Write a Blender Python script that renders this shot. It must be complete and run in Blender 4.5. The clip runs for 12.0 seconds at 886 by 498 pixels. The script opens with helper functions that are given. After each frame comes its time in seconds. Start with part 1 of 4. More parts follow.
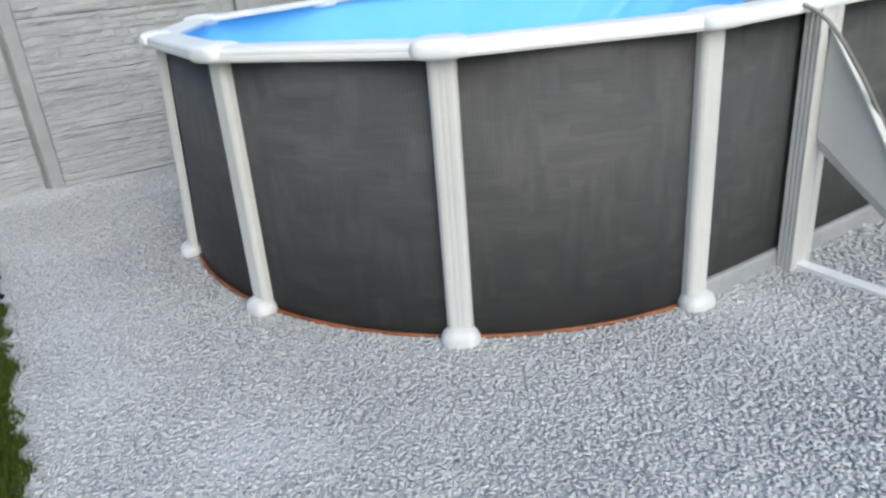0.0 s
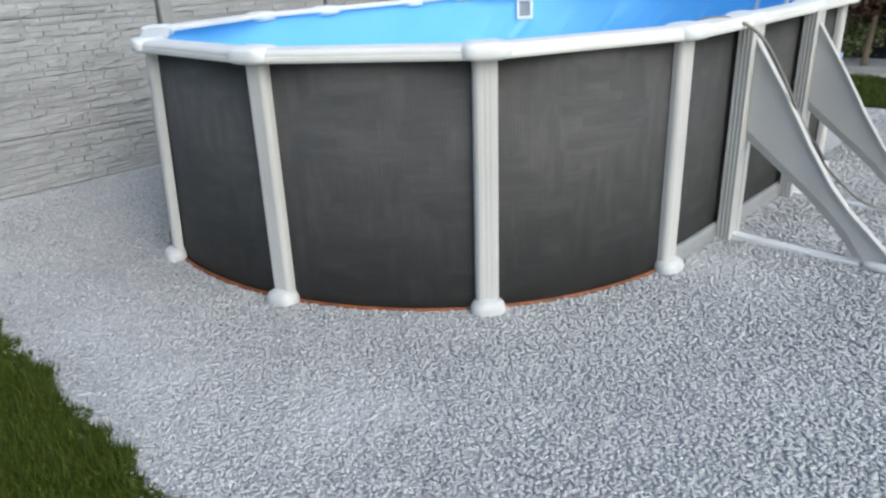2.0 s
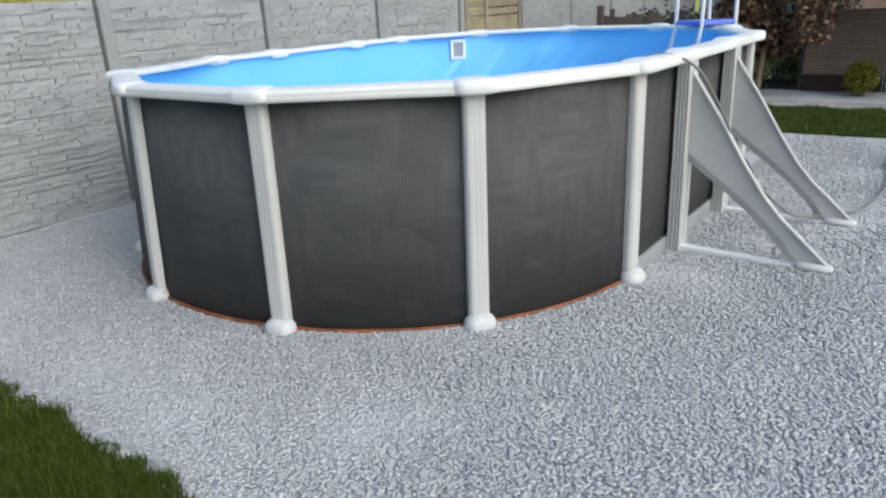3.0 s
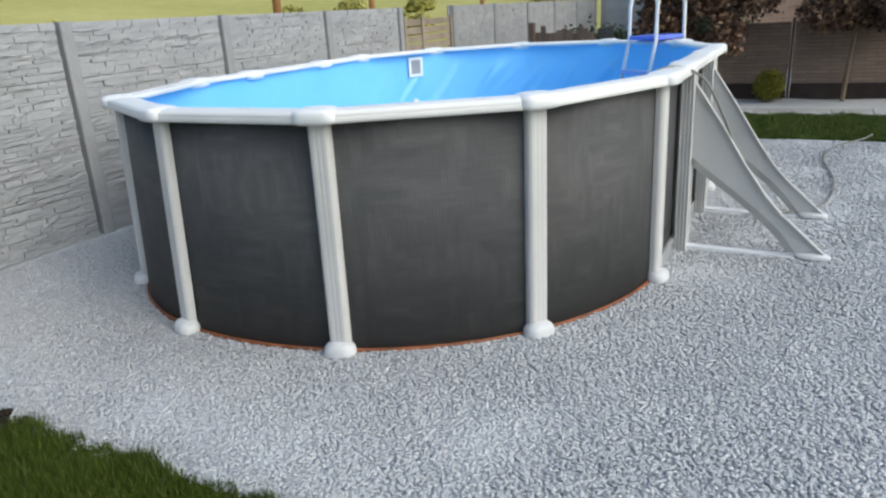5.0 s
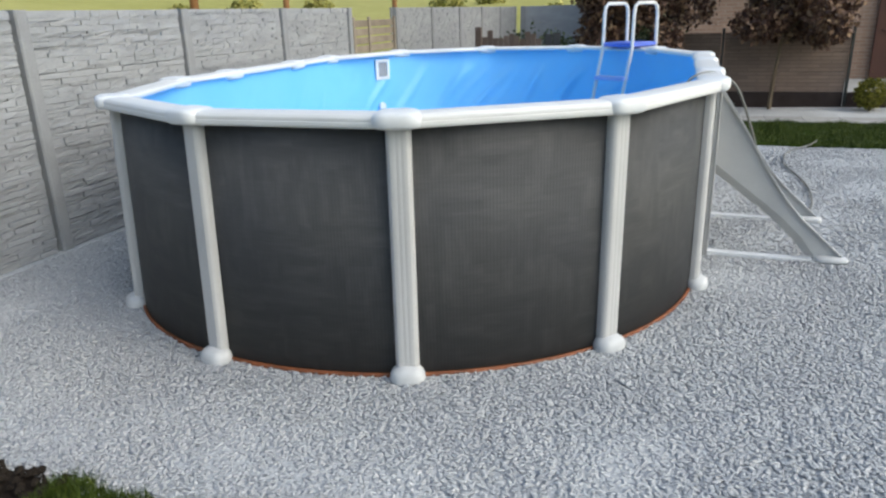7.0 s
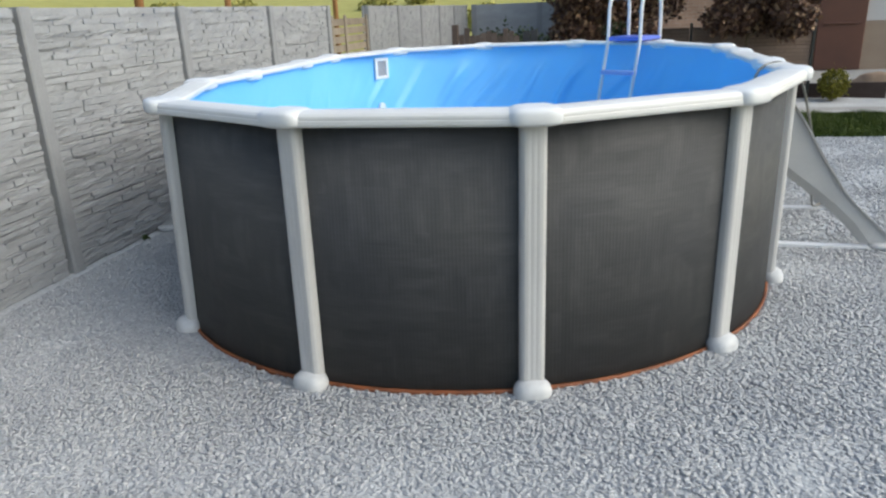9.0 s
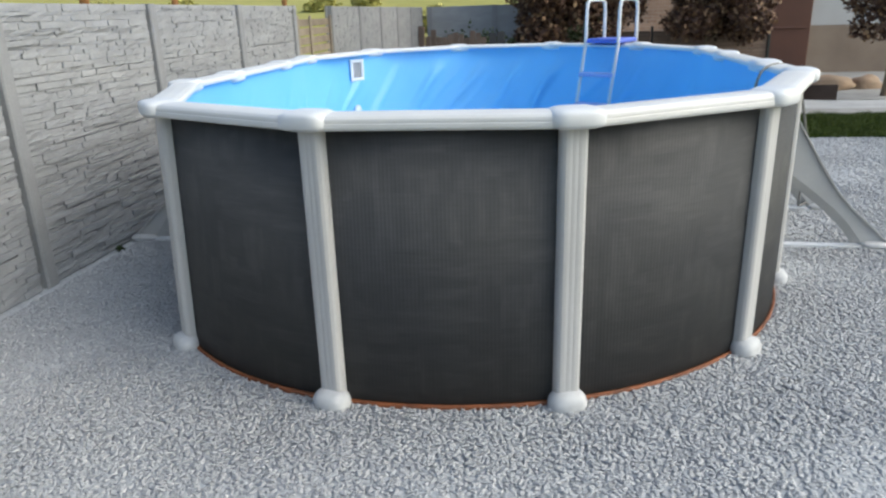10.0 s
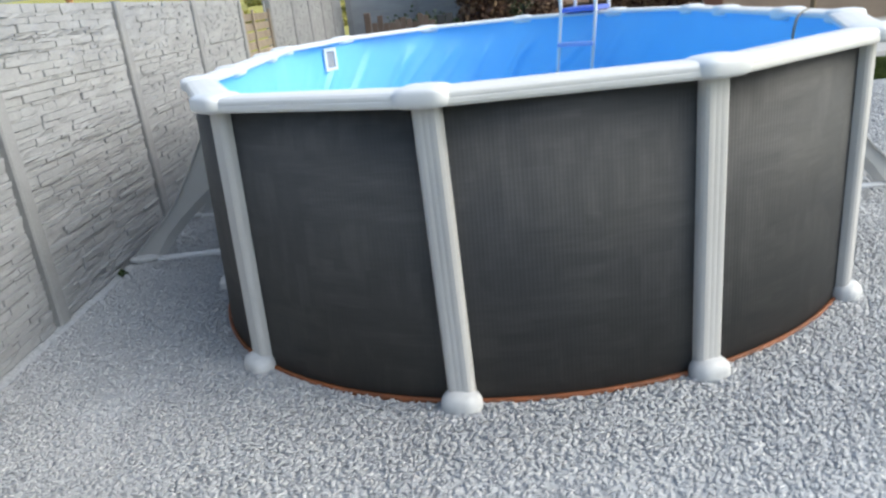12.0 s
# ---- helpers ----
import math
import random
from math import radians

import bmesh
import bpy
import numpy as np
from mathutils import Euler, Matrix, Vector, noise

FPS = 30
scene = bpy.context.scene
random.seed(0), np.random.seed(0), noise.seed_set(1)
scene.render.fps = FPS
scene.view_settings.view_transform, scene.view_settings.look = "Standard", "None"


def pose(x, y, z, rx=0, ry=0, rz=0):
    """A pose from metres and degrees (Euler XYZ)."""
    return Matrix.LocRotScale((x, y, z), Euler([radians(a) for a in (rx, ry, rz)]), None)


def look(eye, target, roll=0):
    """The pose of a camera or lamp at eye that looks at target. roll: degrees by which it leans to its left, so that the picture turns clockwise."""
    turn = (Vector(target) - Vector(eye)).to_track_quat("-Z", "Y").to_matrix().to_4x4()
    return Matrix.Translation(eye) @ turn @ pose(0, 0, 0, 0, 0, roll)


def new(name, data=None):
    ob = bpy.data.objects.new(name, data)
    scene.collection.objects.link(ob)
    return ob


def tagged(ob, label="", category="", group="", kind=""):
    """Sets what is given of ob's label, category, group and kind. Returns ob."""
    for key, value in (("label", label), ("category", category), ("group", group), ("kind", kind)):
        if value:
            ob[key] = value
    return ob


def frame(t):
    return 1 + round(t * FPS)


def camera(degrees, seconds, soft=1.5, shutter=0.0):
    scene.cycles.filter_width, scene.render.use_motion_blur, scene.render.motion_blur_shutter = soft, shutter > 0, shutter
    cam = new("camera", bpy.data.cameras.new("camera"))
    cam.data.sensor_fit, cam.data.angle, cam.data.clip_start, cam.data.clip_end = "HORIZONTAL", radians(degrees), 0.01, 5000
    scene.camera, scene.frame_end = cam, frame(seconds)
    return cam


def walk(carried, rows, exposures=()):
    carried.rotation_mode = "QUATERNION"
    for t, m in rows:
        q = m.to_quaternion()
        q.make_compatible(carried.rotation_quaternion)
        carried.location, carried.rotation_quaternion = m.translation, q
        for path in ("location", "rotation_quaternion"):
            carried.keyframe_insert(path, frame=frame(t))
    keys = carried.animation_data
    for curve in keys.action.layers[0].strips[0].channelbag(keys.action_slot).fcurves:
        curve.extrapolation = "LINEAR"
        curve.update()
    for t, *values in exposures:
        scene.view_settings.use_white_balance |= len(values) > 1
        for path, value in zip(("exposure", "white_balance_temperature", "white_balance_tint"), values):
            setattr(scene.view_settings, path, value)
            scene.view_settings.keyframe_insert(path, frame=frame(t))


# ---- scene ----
cam = camera(64.7, 12.0, 2.4, 0.3)
PATH = [
    (0, (3.524, -2.708, 1.544), (1.954, -1.758, 0.749), -5.1),
    (0.5, (3.475, -2.867, 1.587), (2.012, -1.759, 0.793), -4.1),
    (1, (3.489, -3.167, 1.564), (2.081, -2.007, 0.743), -4.1),
    (1.5, (3.42, -3.396, 1.559), (2.04, -2.172, 0.788), -3.9),
    (2, (3.304, -3.608, 1.56), (2.004, -2.291, 0.799), -2.6),
    (2.5, (3.248, -3.798, 1.558), (2.031, -2.361, 0.884), -3.5),
    (3, (3.165, -4.051, 1.589), (2.037, -2.542, 0.919), -2.9),
    (3.2, (3.127, -4.117, 1.6), (1.996, -2.591, 0.972), -4.0),
    (4.8, (2.558, -4.512, 1.628), (1.653, -2.853, 0.972), -2.6),
    (5, (2.482, -4.529, 1.634), (1.604, -2.851, 0.993), -3.4),
    (5.5, (2.275, -4.509, 1.631), (1.447, -2.801, 0.999), -2.6),
    (6, (2.033, -4.549, 1.615), (1.314, -2.805, 0.95), -1.8),
    (6.5, (1.825, -4.611, 1.633), (1.149, -2.868, 0.922), -4.0),
    (7, (1.586, -4.627, 1.631), (0.985, -2.83, 0.99), -1.7),
    (7.2, (1.509, -4.611, 1.642), (0.892, -2.825, 0.987), -1.9),
    (8.8, (0.812, -4.66, 1.608), (0.398, -2.815, 0.954), -3.2),
    (9, (0.709, -4.625, 1.609), (0.301, -2.776, 0.964), -2.3),
    (9.5, (0.526, -4.583, 1.609), (0.166, -2.72, 0.974), -0.7),
    (10, (0.338, -4.55, 1.6), (0.081, -2.674, 0.957), -1.8),
    (10.5, (0.131, -4.514, 1.605), (-0.078, -2.643, 0.928), -2.5),
    (11, (-0.065, -4.444, 1.584), (-0.251, -2.558, 0.945), -3.3),
    (11.5, (-0.253, -4.371, 1.594), (-0.349, -2.475, 0.964), -2.6),
    (12, (-0.503, -4.375, 1.538), (-0.524, -2.494, 0.858), -6.0),
]
EXPOSURES = [(0, 0.50, 5950, 2), (1, 0.46, 5950, 2), (2.5, 0.42, 5980, 2), (5.5, 0.47, 6050, 2), (9.5, 0.50, 6200, 2), (11.5, 0.76, 6200, 2), (12, 0.86, 6200, 2)]
walk(cam, [(t, look(eye, target, roll)) for t, eye, target, roll in PATH], EXPOSURES)

# ---- light ----
SUN_EL, SUN_ROT = 40.0, 98.0
world = bpy.data.worlds.new("overcast_sky")
scene.world = world
world.use_nodes = True
wn = world.node_tree.nodes
wn.clear()
w_out = wn.new("ShaderNodeOutputWorld")
w_bg = wn.new("ShaderNodeBackground")
w_sky = wn.new("ShaderNodeTexSky")
w_sky.sky_type = "NISHITA"
w_sky.sun_disc = False
w_sky.sun_elevation = radians(SUN_EL)
w_sky.sun_rotation = radians(SUN_ROT)
w_sky.air_density, w_sky.dust_density, w_sky.ozone_density = 1.0, 4.0, 1.0
w_bg.inputs["Strength"].default_value = 0.15
world.node_tree.links.new(w_sky.outputs[0], w_bg.inputs["Color"])
world.node_tree.links.new(w_bg.outputs[0], w_out.inputs["Surface"])

sun = new("sun", bpy.data.lights.new("sun", "SUN"))
sun.data.energy, sun.data.angle, sun.data.color = 0.75, radians(90), (1.0, 0.97, 0.94)
az = radians(SUN_ROT)
sun_dir = Vector((math.sin(az) * math.cos(radians(SUN_EL)), math.cos(az) * math.cos(radians(SUN_EL)), math.sin(radians(SUN_EL))))
sun.matrix_basis = look(sun_dir * 30, (0, 0, 0))


# ---- materials ----
def node_mat(name, rough=0.6, metal=0.0, spec=0.5):
    m = bpy.data.materials.new(name)
    m.use_nodes = True
    b = m.node_tree.nodes["Principled BSDF"]
    b.inputs["Roughness"].default_value = rough
    b.inputs["Metallic"].default_value = metal
    b.inputs["Specular IOR Level"].default_value = spec
    return m, m.node_tree.nodes, m.node_tree.links, b


def coords(n, l, scale=(1, 1, 1)):
    c, mp = n.new("ShaderNodeTexCoord"), n.new("ShaderNodeMapping")
    mp.inputs["Scale"].default_value = scale
    l.new(c.outputs["Object"], mp.inputs["Vector"])
    return mp.outputs["Vector"]


def noise_tex(n, l, vec, scale, detail=4.0, rough=0.55):
    t = n.new("ShaderNodeTexNoise")
    t.inputs["Scale"].default_value, t.inputs["Detail"].default_value, t.inputs["Roughness"].default_value = scale, detail, rough
    l.new(vec, t.inputs["Vector"])
    return t.outputs["Fac"]


def ramp(n, l, fac, stops):
    r = n.new("ShaderNodeValToRGB")
    e = r.color_ramp.elements
    while len(e) < len(stops):
        e.new(0.5)
    for el, (p, c) in zip(e, stops):
        el.position, el.color = p, (*c, 1)
    l.new(fac, r.inputs["Fac"])
    return r.outputs["Color"]


def mixed(n, l, a, b, fac, mode="MIX"):
    m = n.new("ShaderNodeMix")
    m.data_type, m.blend_type = "RGBA", mode
    for sock, v in ((m.inputs[0], fac), (m.inputs[6], a), (m.inputs[7], b)):
        if isinstance(v, (int, float)):
            sock.default_value = v
        elif isinstance(v, tuple):
            sock.default_value = (*v, 1)
        else:
            l.new(v, sock)
    return m.outputs[2]


def bumped(n, l, b, height, strength, dist):
    u = n.new("ShaderNodeBump")
    u.inputs["Strength"].default_value, u.inputs["Distance"].default_value = strength, dist
    l.new(height, u.inputs["Height"])
    l.new(u.outputs["Normal"], b.inputs["Normal"])
    return u


def plain(name, c1, c2, rough=0.6, fine=60, coarse=3, bump=0.15, dist=0.002, metal=0.0, spec=0.5, stretch=(1, 1, 1), islands=0.0, objects=0.0, speck=0.55):
    """A surface with coarse stains and fine grain between two colours."""
    m, n, l, b = node_mat(name, rough, metal, spec)
    v = coords(n, l, stretch)
    f1, f2 = noise_tex(n, l, v, coarse), noise_tex(n, l, v, fine, 5)
    base = ramp(n, l, f1, [(0.3, c1), (0.7, c2)])
    grain = ramp(n, l, f2, [(0.25, (0.72, 0.72, 0.72)), (0.7, (1.0, 1.0, 1.0))])
    col = mixed(n, l, base, grain, speck, "MULTIPLY")
    if islands or objects:
        src = n.new("ShaderNodeNewGeometry").outputs["Random Per Island"] if islands else n.new("ShaderNodeObjectInfo").outputs["Random"]
        k = islands or objects
        tone = ramp(n, l, src, [(0.0, (1 - k, 1 - k, 1 - k)), (1.0, (1, 1, 1))])
        col = mixed(n, l, col, tone, 1.0, "MULTIPLY")
    l.new(col, b.inputs["Base Color"])
    bumped(n, l, b, f2, bump, dist)
    return m


# Post white dimmed below the rail white to carry the posts' shade; flanges share.
SHADE_DIMMED_WHITE = plain("white_steel_dimmed_for_shade", (0.49, 0.484, 0.474), (0.56, 0.554, 0.542), 0.45, 90, 2.2, 0.04, 0.001, speck=0.18)
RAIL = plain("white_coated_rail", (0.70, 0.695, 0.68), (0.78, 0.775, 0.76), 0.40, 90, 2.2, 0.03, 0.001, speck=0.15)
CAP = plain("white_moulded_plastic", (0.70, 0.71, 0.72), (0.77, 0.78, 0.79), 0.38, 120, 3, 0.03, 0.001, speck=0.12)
BUTTRESS = plain("pale_grey_coated_steel", (0.46, 0.455, 0.445), (0.53, 0.525, 0.51), 0.45, 80, 2.5, 0.05, 0.001, speck=0.18)
# Foot plastic, a darker and blotchier white than the caps.
FOOT_WHITE = plain("muted_white_plastic", (0.50, 0.505, 0.51), (0.60, 0.605, 0.61), 0.5, 40, 14, 0.08, 0.001, speck=0.3)
STEP_BLUE = plain("pale_blue_plastic", (0.27, 0.38, 0.76), (0.33, 0.44, 0.80), 0.35, 90, 4, 0.04, 0.001)
ORANGE = plain("rust_orange_rail", (0.13, 0.045, 0.017), (0.30, 0.095, 0.030), 0.6, 70, 9, 0.2, 0.002)
STRIP = plain("zinc_grey_strip", (0.26, 0.27, 0.285), (0.33, 0.34, 0.355), 0.5, 60, 5, 0.1, 0.001)
BLUE_PLASTIC = plain("blue_plastic", (0.10, 0.16, 0.64), (0.13, 0.20, 0.72), 0.35, 90, 4, 0.04, 0.001)
CONCRETE_POST = plain("smooth_grey_concrete", (0.27, 0.274, 0.28), (0.34, 0.344, 0.35), 0.85, 70, 4, 0.3, 0.003, spec=0.2)
HOSE = plain("dull_grey_hose", (0.16, 0.155, 0.14), (0.24, 0.235, 0.21), 0.5, 60, 5, 0.1, 0.001)
SOIL = plain("dark_soil", (0.016, 0.012, 0.009), (0.034, 0.027, 0.021), 0.95, 35, 6, 0.9, 0.02, spec=0.1)
BARK = plain("grey_brown_bark", (0.16, 0.12, 0.08), (0.28, 0.22, 0.15), 0.9, 40, 6, 0.7, 0.01, spec=0.1, stretch=(1, 1, 0.3))
POLE = plain("weathered_wood_pole", (0.24, 0.12, 0.05), (0.36, 0.19, 0.09), 0.85, 40, 3, 0.4, 0.005, spec=0.1, stretch=(1, 1, 0.15))
TIMBER = plain("weathered_board_timber", (0.28, 0.23, 0.18), (0.40, 0.335, 0.26), 0.85, 45, 4, 0.4, 0.004, spec=0.1, stretch=(0.2, 1, 1), objects=0.3)
BROWN_WOOD = plain("brown_stained_wood", (0.13, 0.095, 0.078), (0.20, 0.15, 0.125), 0.8, 45, 4, 0.4, 0.004, spec=0.2, objects=0.3)
GREY_BOARD = plain("dark_grey_board", (0.06, 0.06, 0.065), (0.10, 0.10, 0.10), 0.8, 45, 4, 0.3, 0.003, spec=0.2, objects=0.2)
PAVER = plain("grey_concrete_slab", (0.34, 0.33, 0.31), (0.46, 0.45, 0.43), 0.9, 50, 3, 0.3, 0.004, spec=0.2, objects=0.15)
RENDER_W = plain("pale_wall_plaster", (0.50, 0.49, 0.48), (0.58, 0.57, 0.56), 0.9, 60, 1.5, 0.2, 0.003, spec=0.2)
RENDER_B = plain("beige_wall_plaster", (0.26, 0.20, 0.155), (0.33, 0.26, 0.20), 0.9, 60, 1.5, 0.2, 0.003, spec=0.2)
RED_BROWN = plain("red_brown_painted_metal", (0.085, 0.034, 0.022), (0.12, 0.048, 0.030), 0.5, 50, 1.5, 0.1, 0.002)
PLINTH = plain("dark_brown_plinth", (0.035, 0.025, 0.022), (0.06, 0.045, 0.04), 0.9, 40, 3, 0.4, 0.004, spec=0.2)
DARK_POST = plain("dark_green_metal_post", (0.025, 0.028, 0.025), (0.04, 0.045, 0.04), 0.6, 50, 3, 0.1, 0.001)
BOULDER = plain("tan_boulder", (0.32, 0.22, 0.15), (0.46, 0.34, 0.24), 0.9, 20, 3, 0.8, 0.02, spec=0.2)
ROOF = plain("brown_roof_tile", (0.10, 0.05, 0.04), (0.16, 0.08, 0.06), 0.8, 30, 3, 0.4, 0.01)
CONCRETE_PANEL = plain("cast_concrete_stone_relief", (0.34, 0.347, 0.357), (0.42, 0.427, 0.437), 0.9, 30, 2.2, 0.5, 0.005, spec=0.2, stretch=(1, 1, 3.0), islands=0.05)
LIGHT_GRIT = plain("white_bed_gravel", (0.42, 0.42, 0.42), (0.62, 0.62, 0.62), 0.9, 26, 1.2, 1.0, 0.02, spec=0.2)
FIELD = plain("yellow_green_field", (0.34, 0.33, 0.10), (0.44, 0.41, 0.15), 1.0, 0.8, 0.05, 0.5, 0.2, spec=0.05)


def leaf_mat(name, stops, rough=0.6):
    m, n, l, b = node_mat(name, rough, 0, 0.3)
    geo = n.new("ShaderNodeNewGeometry").outputs["Random Per Island"]
    col = ramp(n, l, geo, stops)
    l.new(col, b.inputs["Base Color"])
    b.inputs["Transmission Weight"].default_value = 0.0
    b.inputs["Subsurface Weight"].default_value = 0.0
    return m


LEAF_RED = leaf_mat("purple_brown_leaf", [(0.0, (0.040, 0.020, 0.015)), (0.5, (0.10, 0.052, 0.034)), (0.8, (0.19, 0.11, 0.065)), (1.0, (0.32, 0.21, 0.12))])
LEAF_GREEN = leaf_mat("green_leaf", [(0.0, (0.02, 0.035, 0.012)), (1.0, (0.07, 0.10, 0.03))])
LEAF_LIME = leaf_mat("lime_leaf", [(0.0, (0.06, 0.06, 0.006)), (0.6, (0.16, 0.15, 0.012)), (1.0, (0.28, 0.25, 0.03))])
LEAF_PALE = leaf_mat("pale_green_leaf", [(0.0, (0.09, 0.12, 0.04)), (1.0, (0.30, 0.33, 0.14))])
LEAF_WILD = leaf_mat("yellow_green_shrub_leaf", [(0.0, (0.24, 0.24, 0.06)), (1.0, (0.46, 0.42, 0.13))])
GRASS = leaf_mat("lawn_grass", [(0.0, (0.022, 0.040, 0.004)), (0.7, (0.058, 0.088, 0.008)), (1.0, (0.12, 0.145, 0.022))])
LAWN = plain("lawn_ground", (0.022, 0.040, 0.005), (0.046, 0.074, 0.008), 1.0, 30, 3, 0.8, 0.02, spec=0.05)


def stone_mat():
    m, n, l, b = node_mat("white_marble_chips", 0.8, 0, 0.3)
    geo = n.new("ShaderNodeNewGeometry").outputs["Random Per Island"]
    v = coords(n, l)
    col = ramp(n, l, geo, [(0.0, (0.39, 0.40, 0.42)), (0.15, (0.47, 0.48, 0.495)), (0.75, (0.53, 0.54, 0.55)), (1.0, (0.60, 0.605, 0.61))])
    patch = ramp(n, l, noise_tex(n, l, v, 0.9, 3), [(0.35, (0.88, 0.88, 0.89)), (0.65, (1, 1, 1))])
    grain = ramp(n, l, noise_tex(n, l, v, 120, 3), [(0.3, (0.8, 0.8, 0.8)), (0.65, (1, 1, 1))])
    col = mixed(n, l, mixed(n, l, col, patch, 1.0, "MULTIPLY"), grain, 0.6, "MULTIPLY")
    l.new(col, b.inputs["Base Color"])
    return m


def gravel_bed_mat():
    m, n, l, b = node_mat("gravel_bed", 0.9, 0, 0.2)
    v = coords(n, l)
    vo = n.new("ShaderNodeTexVoronoi")
    vo.inputs["Scale"].default_value = 52
    l.new(v, vo.inputs["Vector"])
    cell = ramp(n, l, vo.outputs["Color"], [(0.0, (0.42, 0.435, 0.45)), (0.5, (0.48, 0.495, 0.51)), (1.0, (0.53, 0.54, 0.55))])
    # Shade between the stones, painted into the bed colour.
    gap_shade = ramp(n, l, vo.outputs["Distance"], [(0.45, (1, 1, 1)), (0.8, (0.82, 0.82, 0.82))])
    col = mixed(n, l, cell, gap_shade, 1.0, "MULTIPLY")
    l.new(col, b.inputs["Base Color"])
    inv = n.new("ShaderNodeMath")
    inv.operation = "SUBTRACT"
    inv.inputs[0].default_value = 1.0
    l.new(vo.outputs["Distance"], inv.inputs[1])
    bumped(n, l, b, inv.outputs[0], 0.5, 0.015)
    return m


def slate_mat():
    """Printed slate pattern: upright and lying brush patches over dark grey, on finely ribbed sheet steel."""
    m, n, l, b = node_mat("slate_print_steel", 0.6, 0, 0.16)
    uv = n.new("ShaderNodeUVMap").outputs["UV"]
    sep = n.new("ShaderNodeSeparateXYZ")
    l.new(uv, sep.inputs[0])

    def stretched(sx, sy, off):
        mp = n.new("ShaderNodeMapping")
        mp.inputs["Scale"].default_value = (sx, sy, 1)
        mp.inputs["Location"].default_value = (off, off * 0.7, 0)
        l.new(uv, mp.inputs["Vector"])
        return mp.outputs["Vector"]

    up = noise_tex(n, l, stretched(16, 3.2, 3), 1.0, 3, 0.6)
    lying = noise_tex(n, l, stretched(3.0, 15, 9), 1.0, 3, 0.6)
    pick = noise_tex(n, l, stretched(3.4, 3.4, 5), 1.0, 1, 0.4)
    sw = ramp(n, l, pick, [(0.46, (0, 0, 0)), (0.54, (1, 1, 1))])
    def blocks(w, h, off):
        br = n.new("ShaderNodeTexBrick")
        br.offset, br.squash = 0.37, 1.0
        for key, v in (("Scale", 1.0), ("Mortar Size", 0.0), ("Brick Width", w), ("Row Height", h), ("Bias", 0.0)):
            br.inputs[key].default_value = v
        br.inputs["Color1"].default_value, br.inputs["Color2"].default_value = (0.30, 0.30, 0.30, 1), (0.70, 0.70, 0.70, 1)
        l.new(stretched(1, 1, off), br.inputs["Vector"])
        return br.outputs["Color"]

    patches = mixed(n, l, blocks(0.055, 0.19, 0.3), blocks(0.21, 0.05, 0.8), sw)
    brush = mixed(n, l, mixed(n, l, up, lying, sw), patches, 0.36)
    fine = noise_tex(n, l, stretched(9, 130, 2), 1.0, 3, 0.6)
    base = ramp(n, l, brush, [(0.28, (0.064, 0.065, 0.067)), (0.5, (0.080, 0.080, 0.081)), (0.72, (0.106, 0.105, 0.104))])
    streak = ramp(n, l, fine, [(0.3, (0.88, 0.88, 0.88)), (0.7, (1.0, 1.0, 1.0))])
    big = ramp(n, l, noise_tex(n, l, stretched(1.2, 1.2, 1), 1.0, 2), [(0.3, (0.82, 0.83, 0.86)), (0.7, (1.0, 0.99, 0.96))])
    col = mixed(n, l, mixed(n, l, base, streak, 1.0, "MULTIPLY"), big, 1.0, "MULTIPLY")
    l.new(col, b.inputs["Base Color"])
    rib = n.new("ShaderNodeMath")
    rib.operation = "SINE"
    mul = n.new("ShaderNodeMath")
    mul.operation = "MULTIPLY"
    mul.inputs[1].default_value = 2 * math.pi / 0.016
    l.new(sep.outputs["X"], mul.inputs[0])
    l.new(mul.outputs[0], rib.inputs[0])
    bumped(n, l, b, rib.outputs[0], 0.20, 0.0012)
    return m


def liner_mat():
    m, n, l, b = node_mat("blue_vinyl_liner", 0.30, 0, 0.6)
    v = coords(n, l)
    col = ramp(n, l, noise_tex(n, l, v, 1.3, 3), [(0.3, (0.19, 0.52, 0.90)), (0.7, (0.23, 0.57, 0.92))])
    l.new(col, b.inputs["Base Color"])
    bumped(n, l, b, noise_tex(n, l, v, 5, 3), 0.15, 0.01)
    return m


def brick_mat(name, c1, c2, mortar, w, h):
    m, n, l, b = node_mat(name, 0.9, 0, 0.2)
    c = n.new("ShaderNodeTexCoord")
    sep, com = n.new("ShaderNodeSeparateXYZ"), n.new("ShaderNodeCombineXYZ")
    l.new(c.outputs["Object"], sep.inputs[0])
    add = n.new("ShaderNodeMath")
    l.new(sep.outputs["X"], add.inputs[0])
    l.new(sep.outputs["Y"], add.inputs[1])
    l.new(add.outputs[0], com.inputs["X"])
    l.new(sep.outputs["Z"], com.inputs["Y"])
    br = n.new("ShaderNodeTexBrick")
    br.inputs["Color1"].default_value, br.inputs["Color2"].default_value, br.inputs["Mortar"].default_value = (*c1, 1), (*c2, 1), (*mortar, 1)
    br.inputs["Scale"].default_value = 1.0
    br.inputs["Brick Width"].default_value, br.inputs["Row Height"].default_value = w, h
    br.inputs["Mortar Size"].default_value = 0.005
    l.new(com.outputs[0], br.inputs["Vector"])
    stain = ramp(n, l, noise_tex(n, l, c.outputs["Object"], 1.4, 4), [(0.3, (0.75, 0.75, 0.75)), (0.7, (1, 1, 1))])
    l.new(mixed(n, l, br.outputs["Color"], stain, 1.0, "MULTIPLY"), b.inputs["Base Color"])
    u = bumped(n, l, b, br.outputs["Fac"], 0.8, 0.01)
    u.invert = True
    return m


